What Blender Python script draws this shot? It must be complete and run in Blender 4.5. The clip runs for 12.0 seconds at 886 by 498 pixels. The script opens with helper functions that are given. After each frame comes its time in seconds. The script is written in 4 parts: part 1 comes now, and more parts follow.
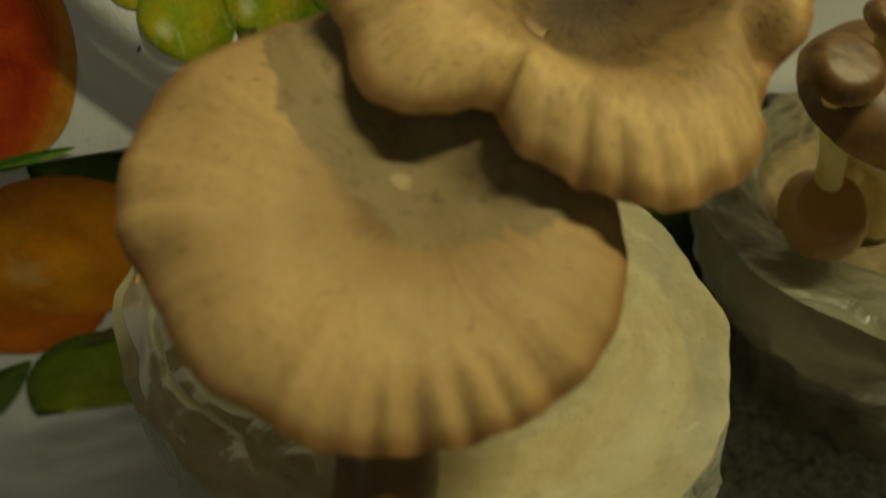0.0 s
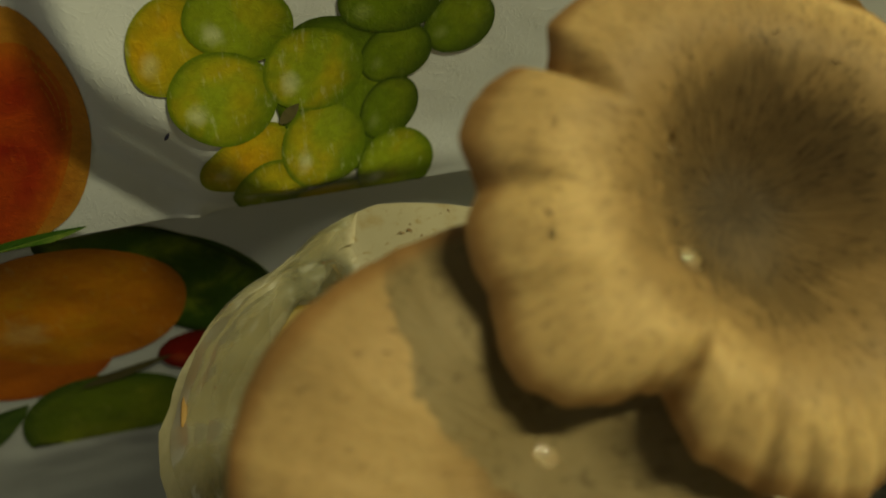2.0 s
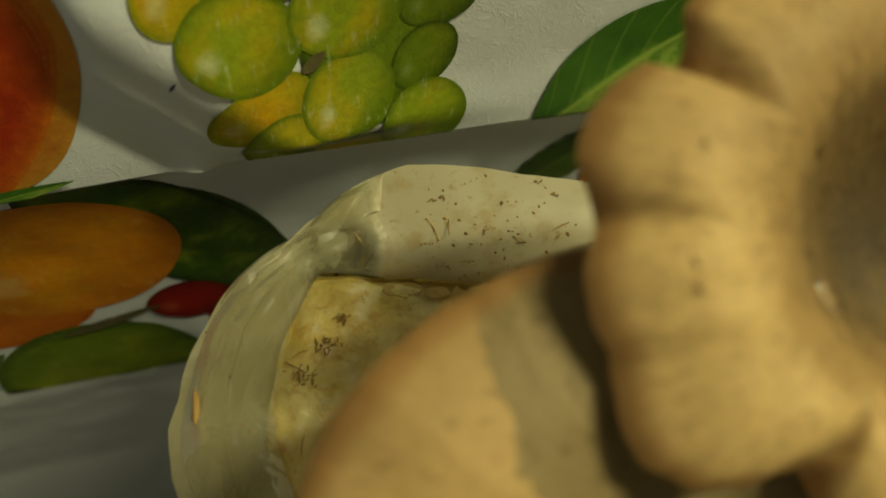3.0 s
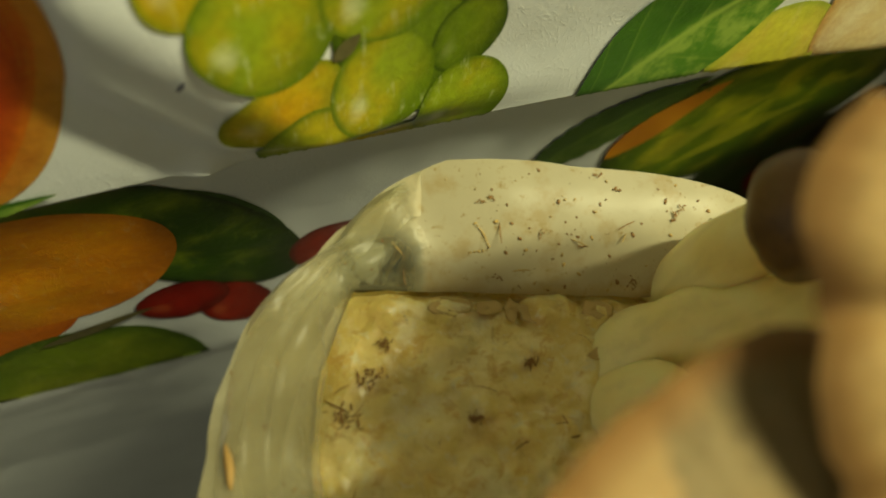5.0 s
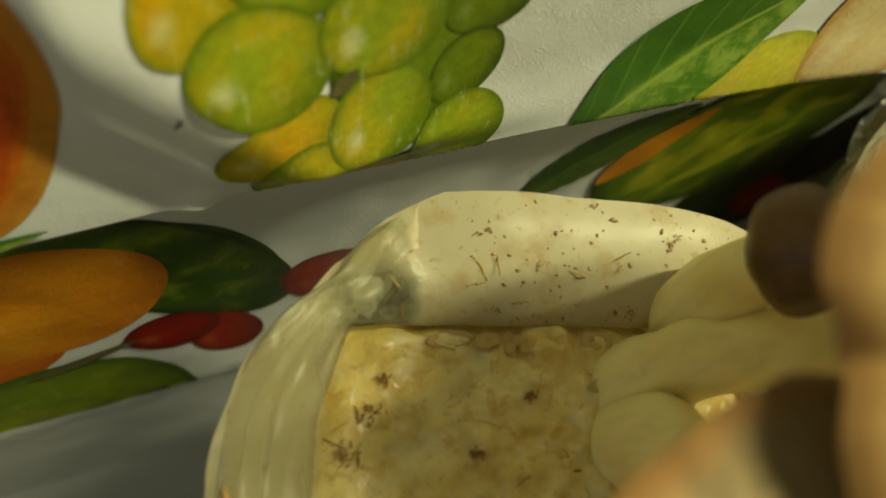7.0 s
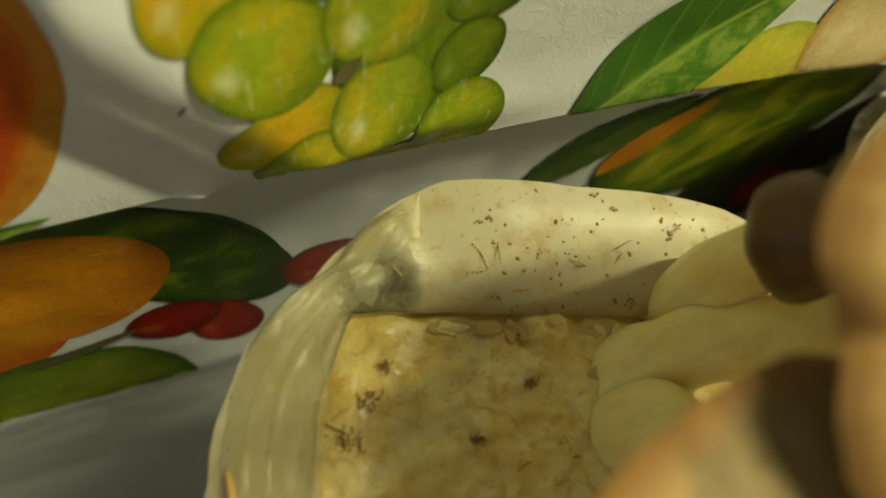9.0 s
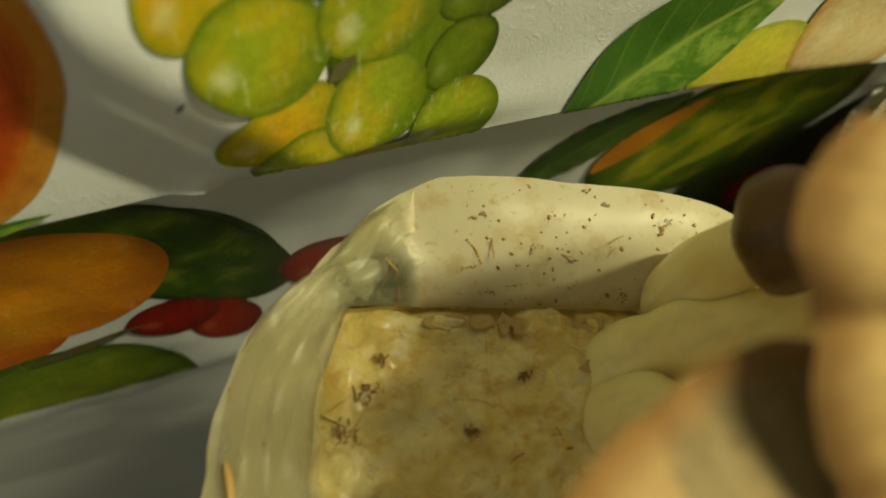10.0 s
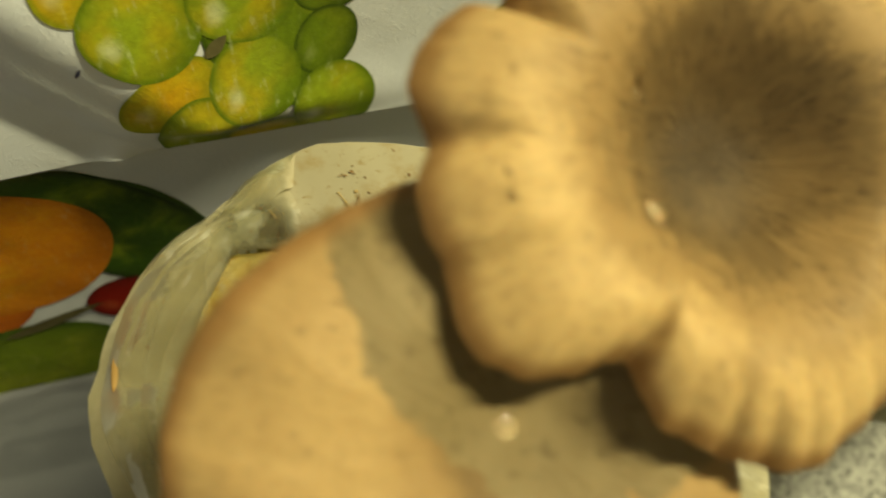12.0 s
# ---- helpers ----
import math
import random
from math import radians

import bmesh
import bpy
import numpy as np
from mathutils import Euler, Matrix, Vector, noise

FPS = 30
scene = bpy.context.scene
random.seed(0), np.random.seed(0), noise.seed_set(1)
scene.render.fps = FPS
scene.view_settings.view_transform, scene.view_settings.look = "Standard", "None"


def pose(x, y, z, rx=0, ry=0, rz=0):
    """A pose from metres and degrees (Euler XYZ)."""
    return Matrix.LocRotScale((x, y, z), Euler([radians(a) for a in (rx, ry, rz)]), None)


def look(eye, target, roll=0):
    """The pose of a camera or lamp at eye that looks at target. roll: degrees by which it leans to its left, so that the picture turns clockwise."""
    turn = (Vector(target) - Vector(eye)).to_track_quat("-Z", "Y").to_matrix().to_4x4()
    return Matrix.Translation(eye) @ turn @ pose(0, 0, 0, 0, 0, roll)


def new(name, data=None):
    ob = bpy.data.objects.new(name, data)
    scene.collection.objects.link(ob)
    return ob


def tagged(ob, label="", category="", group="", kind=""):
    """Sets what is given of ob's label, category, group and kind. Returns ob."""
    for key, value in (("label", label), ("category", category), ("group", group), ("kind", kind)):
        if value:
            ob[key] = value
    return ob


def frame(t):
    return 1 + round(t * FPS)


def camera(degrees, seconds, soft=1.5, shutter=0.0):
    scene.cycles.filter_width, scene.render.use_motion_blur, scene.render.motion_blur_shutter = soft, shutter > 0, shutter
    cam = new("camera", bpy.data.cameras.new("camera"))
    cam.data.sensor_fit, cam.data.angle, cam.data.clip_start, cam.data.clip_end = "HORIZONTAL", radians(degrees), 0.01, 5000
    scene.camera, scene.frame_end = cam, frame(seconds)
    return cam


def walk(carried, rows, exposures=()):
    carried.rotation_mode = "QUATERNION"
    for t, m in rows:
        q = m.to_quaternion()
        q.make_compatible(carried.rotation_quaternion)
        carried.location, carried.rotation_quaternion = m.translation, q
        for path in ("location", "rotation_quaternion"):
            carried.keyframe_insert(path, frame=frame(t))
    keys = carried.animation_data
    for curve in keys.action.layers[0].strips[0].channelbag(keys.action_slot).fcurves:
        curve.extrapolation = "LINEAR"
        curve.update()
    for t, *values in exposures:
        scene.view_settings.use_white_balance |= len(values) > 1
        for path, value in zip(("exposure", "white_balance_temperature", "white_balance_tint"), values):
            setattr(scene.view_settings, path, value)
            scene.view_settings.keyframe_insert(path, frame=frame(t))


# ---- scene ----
cam = camera(60.5, 12.0, soft=1.8, shutter=0.5)
cam.data.dof.use_dof, cam.data.dof.focus_distance, cam.data.dof.aperture_fstop = True, 0.25, 6.8
METRES, EYE, TILT, LEAN, TURN = 0.30, 0.45, -40.0, 0.0, -17.3
ROWS = [
    (0.0, 0.0, 0.0, 0.0, 0.0, 0.0, -0.0),
    (0.5, -0.0373, 0.0032, 0.1, -0.29, -2.01, -0.69),
    (1.0, -0.0742, 0.0284, 0.166, -1.1, -6.11, -1.35),
    (1.5, -0.1109, 0.0582, 0.2271, -1.94, -6.89, -1.45),
    (2.0, -0.1434, 0.105, 0.2741, -3.96, -9.07, -1.7),
    (2.5, -0.1904, 0.1628, 0.3021, -5.23, -13.5, -1.56),
    (3.0, -0.219, 0.2237, 0.3298, -6.16, -16.38, -4.34),
    (3.2, -0.2440, 0.2385, 0.3370, -6.85, -16.40, -4.50),
    (4.8, -0.2926, 0.3591, 0.3536, -9.26, -20.48, -3.65),
    (5.0, -0.2972, 0.3641, 0.359, -9.8, -20.91, -3.81),
    (5.5, -0.3025, 0.3781, 0.3644, -10.19, -21.23, -3.51),
    (6.0, -0.3075, 0.3828, 0.3721, -10.52, -20.97, -3.51),
    (6.5, -0.3081, 0.3806, 0.3749, -10.84, -19.66, -3.64),
    (7.0, -0.3118, 0.3766, 0.3711, -11.28, -19.57, -3.86),
    (7.5, -0.3176, 0.3729, 0.3682, -11.25, -19.63, -4.3),
    (9.5, -0.3133, 0.368, 0.3644, -11.36, -20.03, -3.88),
    (10.0, -0.3122, 0.3569, 0.365, -11.39, -19.84, -3.84),
    (10.5, -0.3116, 0.3445, 0.3645, -11.26, -19.71, -3.77),
    (11.0, -0.3003, 0.3203, 0.3601, -10.66, -19.26, -3.36),
    (11.5, -0.2491, 0.263, 0.3435, -9.97, -17.81, -2.72),
    (12.0, -0.1442, 0.1558, 0.291, -8.41, -14.86, -1.62),
]
EXPOSURES = [(0.0, -1.15, 6500, 7), (1.0, -1.38, 6500, 7), (1.5, -1.28, 6500, 6), (2.5, -1.0, 6500, 4), (3.2, -0.65, 6500, 3), (4.8, -0.22, 6500, 2), (9.3, -0.2, 6500, 4), (10.5, -0.18, 6500, 6), (11.0, -0.12, 6500, 6), (12.0, -0.12, 6500, 8)]
walk(cam, [(t, pose(0, 0, EYE, TILT, LEAN, TURN) @ pose(METRES * x, METRES * y, METRES * z, 90 + pitch, roll, yaw)) for t, x, y, z, yaw, pitch, roll in ROWS], EXPOSURES)

from mathutils.bvhtree import BVHTree

# ---- light ----
world = bpy.data.worlds.new("room_air")
scene.world = world
world.use_nodes = True
world.node_tree.nodes["Background"].inputs[0].default_value = (0.75, 0.85, 1.0, 1)
world.node_tree.nodes["Background"].inputs[1].default_value = 0.02

TUBE_AT = Vector((0.84, -0.17, 1.95))
TUBE_AIM = Vector((0.06, 0.17, 0.33))
tube_data = bpy.data.lights.new("tube_light", "AREA")
tube_data.shape, tube_data.size, tube_data.size_y = "RECTANGLE", 0.80, 0.08
tube_data.energy, tube_data.color = 57.0, (0.99, 0.92, 0.52)
tube_light = new("tube_light", tube_data)
tube_light.matrix_world = look(TUBE_AT, TUBE_AIM, 105)

# weak added fill lamp, unseen, set in an opening of the west wall
fill_data = bpy.data.lights.new("west_fill", "AREA")
fill_data.shape, fill_data.size, fill_data.size_y = "RECTANGLE", 0.62, 0.78
fill_data.energy, fill_data.color = 2.5, (1.0, 0.95, 0.76)
west_fill = new("west_fill", fill_data)
west_fill.matrix_world = look(Vector((-1.33, -0.30, 0.95)), Vector((0.0, -0.30, 0.95)))

FLOOR = 0.04


# ---- node helpers ----
class Nodes:
    """A short way to write a procedural material."""

    def __init__(self, name):
        self.mat = bpy.data.materials.new(name)
        self.mat.use_nodes = True
        self.tree = self.mat.node_tree
        self.bsdf = self.tree.nodes["Principled BSDF"]
        self.out = self.tree.nodes["Material Output"]

    def node(self, kind, **props):
        n = self.tree.nodes.new(kind)
        for key, value in props.items():
            setattr(n, key, value)
        return n

    def link(self, a, b):
        self.tree.links.new(a, b)

    def put(self, socket, value):
        if isinstance(value, bpy.types.NodeSocket):
            self.link(value, socket)
        elif isinstance(value, (tuple, list)) and len(value) == 3 and socket.type == "RGBA":
            socket.default_value = (*value, 1)
        else:
            socket.default_value = value

    def coords(self, which="Object"):
        return self.node("ShaderNodeTexCoord").outputs[which]

    def noise(self, vector, scale, detail=4.0, rough=0.55, warp=0.0):
        n = self.node("ShaderNodeTexNoise")
        self.put(n.inputs["Vector"], vector)
        n.inputs["Scale"].default_value = scale
        n.inputs["Detail"].default_value = detail
        n.inputs["Roughness"].default_value = rough
        n.inputs["Distortion"].default_value = warp
        return n.outputs["Fac"]

    def voronoi(self, vector, scale, feature="F1"):
        n = self.node("ShaderNodeTexVoronoi", feature=feature)
        self.put(n.inputs["Vector"], vector)
        n.inputs["Scale"].default_value = scale
        return n.outputs["Distance"]

    def ramp(self, fac, stops, smooth=True):
        n = self.node("ShaderNodeValToRGB")
        if smooth:
            n.color_ramp.interpolation = "EASE"
        els = n.color_ramp.elements
        while len(els) < len(stops):
            els.new(0.5)
        for el, (at, col) in zip(els, stops):
            el.position = at
            el.color = (*col, 1) if isinstance(col, tuple) else (col, col, col, 1)
        self.put(n.inputs[0], fac)
        return n.outputs[0]

    def mix(self, fac, a, b, how="MIX"):
        n = self.node("ShaderNodeMixRGB", blend_type=how)
        self.put(n.inputs[0], fac)
        self.put(n.inputs[1], a)
        self.put(n.inputs[2], b)
        return n.outputs[0]

    def math(self, op, a, b=0.0, c=0.0):
        n = self.node("ShaderNodeMath", operation=op)
        for socket, value in zip(n.inputs, (a, b, c)):
            self.put(socket, value)
        return n.outputs[0]

    def stretch(self, vector, scale, turn=(0, 0, 0)):
        n = self.node("ShaderNodeMapping")
        self.put(n.inputs["Vector"], vector)
        n.inputs["Scale"].default_value = scale
        n.inputs["Rotation"].default_value = [radians(a) for a in turn]
        return n.outputs[0]

    def bump(self, height, strength=0.3, distance=0.001, under=None):
        n = self.node("ShaderNodeBump")
        n.inputs["Strength"].default_value = strength
        n.inputs["Distance"].default_value = distance
        self.put(n.inputs["Height"], height)
        if under is not None:
            self.put(n.inputs["Normal"], under)
        return n.outputs[0]

    def surface(self, color, rough=0.5, normal=None, **more):
        b = self.bsdf.inputs
        self.put(b["Base Color"], color)
        self.put(b["Roughness"], rough)
        if normal is not None:
            self.put(b["Normal"], normal)
        for key, value in more.items():
            self.put(b[key.replace("_", " ")], value)
        return self.mat


# ---- materials ----
def frame_of(slope_x, slope_y):
    """Axes of a plane that rises by those slopes along x and y."""
    ex = Vector((1, 0, slope_x)).normalized()
    n = Vector((-slope_x, -slope_y, 1)).normalized()
    return ex, n.cross(ex).normalized(), n


def cloth_relief(k, at):
    weave = k.noise(at, 420, 2)
    emboss = k.noise(k.stretch(at, (1, 1, 1)), 130, 3, 0.5, 2.5)
    ridge = k.ramp(k.math("ABSOLUTE", k.math("SUBTRACT", emboss, 0.5)), [(0.0, 1.0), (0.05, 0.0)])
    soft = k.noise(at, 22, 2)
    low = k.bump(soft, 0.35, 0.004)
    return k.bump(k.mix(0.35, ridge, weave), 0.22, 0.0006, low)


def oilcloth_material():
    k = Nodes("oilcloth_white")
    at = k.coords()
    stain = k.noise(at, 14, 5)
    col = k.ramp(stain, [(0.3, (0.68, 0.70, 0.76)), (0.62, (0.75, 0.77, 0.83)), (0.8, (0.71, 0.72, 0.75))])
    return k.surface(col, 0.42, cloth_relief(k, at), Specular_IOR_Level=0.35)


def print_material(name, rim, body, patch, glow, patch_at=0.55, shade=None):
    """Printed fruit: a rim colour, a body colour, blotches and the pale gloss that the printer drew."""
    k = Nodes(name)
    at = k.coords()
    uv = k.node("ShaderNodeUVMap").outputs[0]
    sep = k.node("ShaderNodeSeparateXYZ")
    k.link(uv, sep.inputs[0])
    x = k.math("MULTIPLY_ADD", sep.outputs[0], 2.0, -1.0)
    y = k.math("MULTIPLY_ADD", sep.outputs[1], 2.0, -1.0)
    r = k.math("SQRT", k.math("ADD", k.math("MULTIPLY", x, x), k.math("MULTIPLY", y, y)))
    r = k.math("ADD", r, k.math("MULTIPLY_ADD", k.noise(at, 60, 3), 0.10, -0.05))
    col = k.mix(k.ramp(k.noise(at, 42, 3, 0.5, 0.4), [(patch_at - 0.14, 0.0), (patch_at + 0.14, 1.0)]), body, patch)
    if shade is not None:
        col = k.mix(k.ramp(k.math("ADD", k.math("MULTIPLY", x, 0.45), k.math("MULTIPLY", y, -0.35)), [(0.0, 0.0), (0.62, 0.9)]), col, shade)
    col = k.mix(k.ramp(k.math("ADD", k.math("MULTIPLY", r, 0.8), k.math("MULTIPLY_ADD", k.noise(at, 34, 2), 0.4, -0.1)), [(0.55, 0.0), (0.86, 0.45)]), col, rim)
    col = k.mix(k.ramp(r, [(0.86, 0.0), (0.98, 0.9)]), col, rim)
    hx = k.math("ADD", x, 0.50)
    hy = k.math("ADD", y, 0.22)
    spot = k.math("SQRT", k.math("ADD", k.math("MULTIPLY", hx, hx), k.math("MULTIPLY", k.math("MULTIPLY", hy, hy), 0.6)))
    spot = k.math("ADD", spot, k.math("MULTIPLY_ADD", k.noise(at, 110, 4), 0.34, -0.17))
    col = k.mix(k.ramp(spot, [(0.02, 0.50), (0.28, 0.0)]), col, glow)
    brush = k.noise(k.stretch(at, (1, 1, 0.22), (0, 38, 0)), 330, 4, 0.7)
    col = k.mix(k.ramp(brush, [(0.56, 0.0), (0.72, 0.28)]), col, glow)
    ink = k.noise(at, 300, 3, 0.7)
    col = k.mix(0.16, col, k.ramp(ink, [(0.3, 0.15), (0.7, 0.85)]), "OVERLAY")
    return k.surface(col, 0.40, cloth_relief(k, at), Specular_IOR_Level=0.35)


def leaf_print_material(name, dark, light, vein):
    k = Nodes(name)
    at = k.coords()
    uv = k.node("ShaderNodeUVMap").outputs[0]
    sep = k.node("ShaderNodeSeparateXYZ")
    k.link(uv, sep.inputs[0])
    side = k.math("ABSOLUTE", k.math("MULTIPLY_ADD", sep.outputs[1], 2.0, -1.0))
    ribs = k.math("FRACT", k.math("MULTIPLY", k.math("SUBTRACT", sep.outputs[0], k.math("MULTIPLY", side, 0.22)), 6.0))
    half = k.math("ADD", sep.outputs[1], k.math("MULTIPLY_ADD", k.noise(at, 40, 3), 0.5, -0.25))
    col = k.mix(k.ramp(half, [(0.42, 1.0), (0.62, 0.0)]), k.mix(k.noise(at, 55, 4, 0.6, 0.5), dark, light), k.mix(k.ramp(k.noise(at, 130, 3, 0.6), [(0.35, 0.0), (0.65, 0.8)]), light, vein))
    col = k.mix(k.ramp(ribs, [(0.0, 0.22), (0.16, 0.0)]), col, vein)
    col = k.mix(k.ramp(side, [(0.0, 0.9), (0.10, 0.0)]), col, vein)
    return k.surface(col, 0.40, cloth_relief(k, at), Specular_IOR_Level=0.35)


def cap_material(name, centre, slopes, spread, stained=False):
    """Cap skin: brown in the funnel, tan on the shoulder, streaked outwards; a dull film of spores where stained."""
    k = Nodes(name)
    at = k.coords()
    ex, ey, n = frame_of(*slopes)

    def along(axis):
        d = k.node("ShaderNodeVectorMath", operation="DOT_PRODUCT")
        k.put(d.inputs[0], at)
        d.inputs[1].default_value = axis
        return k.math("SUBTRACT", d.outputs["Value"], Vector(centre).dot(axis))
    x, y = along(ex), along(ey)
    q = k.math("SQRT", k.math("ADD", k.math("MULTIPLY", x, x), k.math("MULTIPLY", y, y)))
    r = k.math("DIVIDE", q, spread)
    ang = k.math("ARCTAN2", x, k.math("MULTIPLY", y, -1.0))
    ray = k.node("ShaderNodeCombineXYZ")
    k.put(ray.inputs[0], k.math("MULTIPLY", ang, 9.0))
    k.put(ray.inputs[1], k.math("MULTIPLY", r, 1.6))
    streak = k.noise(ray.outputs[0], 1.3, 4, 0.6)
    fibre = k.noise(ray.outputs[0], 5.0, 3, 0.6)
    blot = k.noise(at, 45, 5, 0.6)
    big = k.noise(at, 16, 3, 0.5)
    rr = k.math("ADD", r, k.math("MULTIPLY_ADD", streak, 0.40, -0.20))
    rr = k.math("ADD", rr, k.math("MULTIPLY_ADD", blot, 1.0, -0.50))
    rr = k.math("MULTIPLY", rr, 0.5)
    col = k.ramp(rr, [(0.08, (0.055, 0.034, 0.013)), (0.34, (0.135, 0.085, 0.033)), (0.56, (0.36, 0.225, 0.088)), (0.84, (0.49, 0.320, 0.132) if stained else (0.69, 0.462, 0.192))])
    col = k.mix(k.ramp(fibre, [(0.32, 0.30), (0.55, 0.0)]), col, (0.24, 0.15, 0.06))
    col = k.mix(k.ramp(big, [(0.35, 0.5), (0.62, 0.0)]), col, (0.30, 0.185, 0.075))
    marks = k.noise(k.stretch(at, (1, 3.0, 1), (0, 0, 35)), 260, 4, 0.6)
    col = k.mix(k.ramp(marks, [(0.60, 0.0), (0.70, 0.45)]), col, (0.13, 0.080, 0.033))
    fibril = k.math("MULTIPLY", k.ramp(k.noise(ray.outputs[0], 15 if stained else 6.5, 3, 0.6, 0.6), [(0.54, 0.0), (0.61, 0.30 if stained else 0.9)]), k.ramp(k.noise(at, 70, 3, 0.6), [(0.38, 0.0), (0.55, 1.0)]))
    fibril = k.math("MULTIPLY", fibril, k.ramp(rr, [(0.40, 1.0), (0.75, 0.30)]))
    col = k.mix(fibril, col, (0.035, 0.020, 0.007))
    uv = k.node("ShaderNodeUVMap").outputs[0]
    sep = k.node("ShaderNodeSeparateXYZ")
    k.link(uv, sep.inputs[0])
    edge = k.math("ADD", sep.outputs[1], k.math("MULTIPLY_ADD", blot, 0.10, -0.05))
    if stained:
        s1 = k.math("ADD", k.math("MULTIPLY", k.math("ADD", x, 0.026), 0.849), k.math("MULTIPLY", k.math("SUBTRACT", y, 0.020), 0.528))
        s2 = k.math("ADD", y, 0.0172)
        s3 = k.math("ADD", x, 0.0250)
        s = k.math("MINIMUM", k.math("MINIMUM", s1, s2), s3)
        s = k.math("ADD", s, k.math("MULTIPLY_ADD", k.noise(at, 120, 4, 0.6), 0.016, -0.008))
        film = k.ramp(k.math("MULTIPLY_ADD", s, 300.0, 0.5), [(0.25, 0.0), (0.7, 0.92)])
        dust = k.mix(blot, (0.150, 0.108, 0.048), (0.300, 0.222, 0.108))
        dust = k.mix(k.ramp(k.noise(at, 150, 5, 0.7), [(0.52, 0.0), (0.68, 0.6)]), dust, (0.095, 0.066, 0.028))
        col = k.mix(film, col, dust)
    col = k.mix(k.ramp(edge, [(0.92, 0.0), (1.0, 0.78)]), col, (0.25, 0.12, 0.035))
    fine = k.noise(at, 900, 3)
    nrm = k.bump(streak, 0.30, 0.002)
    nrm = k.bump(blot, 0.20, 0.002, nrm)
    nrm = k.bump(fine, 0.12, 0.0004, nrm)
    mat = k.surface(col, 0.62, nrm, Specular_IOR_Level=0.25, Subsurface_Weight=0.12)
    k.bsdf.inputs["Subsurface Radius"].default_value = (0.004, 0.002, 0.001)
    k.bsdf.inputs["Subsurface Scale"].default_value = 1.0
    return mat


def brown_cap_material():
    k = Nodes("young_cap")
    at = k.coords()
    blot = k.noise(at, 90, 5, 0.6)
    # dark brown skin, taken darker still for the shade the young cap stands in
    col = k.ramp(blot, [(0.3, (0.085, 0.040, 0.009)), (0.55, (0.15, 0.076, 0.018)), (0.75, (0.21, 0.115, 0.032))])
    specks = k.noise(at, 420, 3)
    col = k.mix(k.ramp(specks, [(0.64, 0.0), (0.72, 0.6)]), col, (0.07, 0.04, 0.018))
    return k.surface(col, 0.5, k.bump(blot, 0.2, 0.001), Subsurface_Weight=0.05)


def flesh_material():
    k = Nodes("oyster_stem")
    at = k.coords()
    fibre = k.noise(k.stretch(at, (1, 1, 0.25)), 160, 4)
    blot = k.noise(at, 30, 4)
    col = k.ramp(blot, [(0.3, (0.84, 0.68, 0.27)), (0.6, (0.90, 0.78, 0.39)), (0.8, (0.83, 0.62, 0.21))])
    col = k.mix(k.ramp(fibre, [(0.3, 0.25), (0.55, 0.0)]), col, (0.50, 0.40, 0.20))
    mat = k.surface(col, 0.55, k.bump(fibre, 0.35, 0.0010), Subsurface_Weight=0.5, Specular_IOR_Level=0.3)
    k.bsdf.inputs["Subsurface Radius"].default_value = (0.006, 0.004, 0.002)
    k.bsdf.inputs["Subsurface Scale"].default_value = 1.0
    return mat


def gill_material():
    k = Nodes("oyster_gills")
    at = k.coords()
    blot = k.noise(at, 60, 4)
    col = k.ramp(blot, [(0.3, (0.45, 0.33, 0.18)), (0.7, (0.58, 0.45, 0.26))])
    return k.surface(col, 0.7, k.bump(blot, 0.2, 0.001))


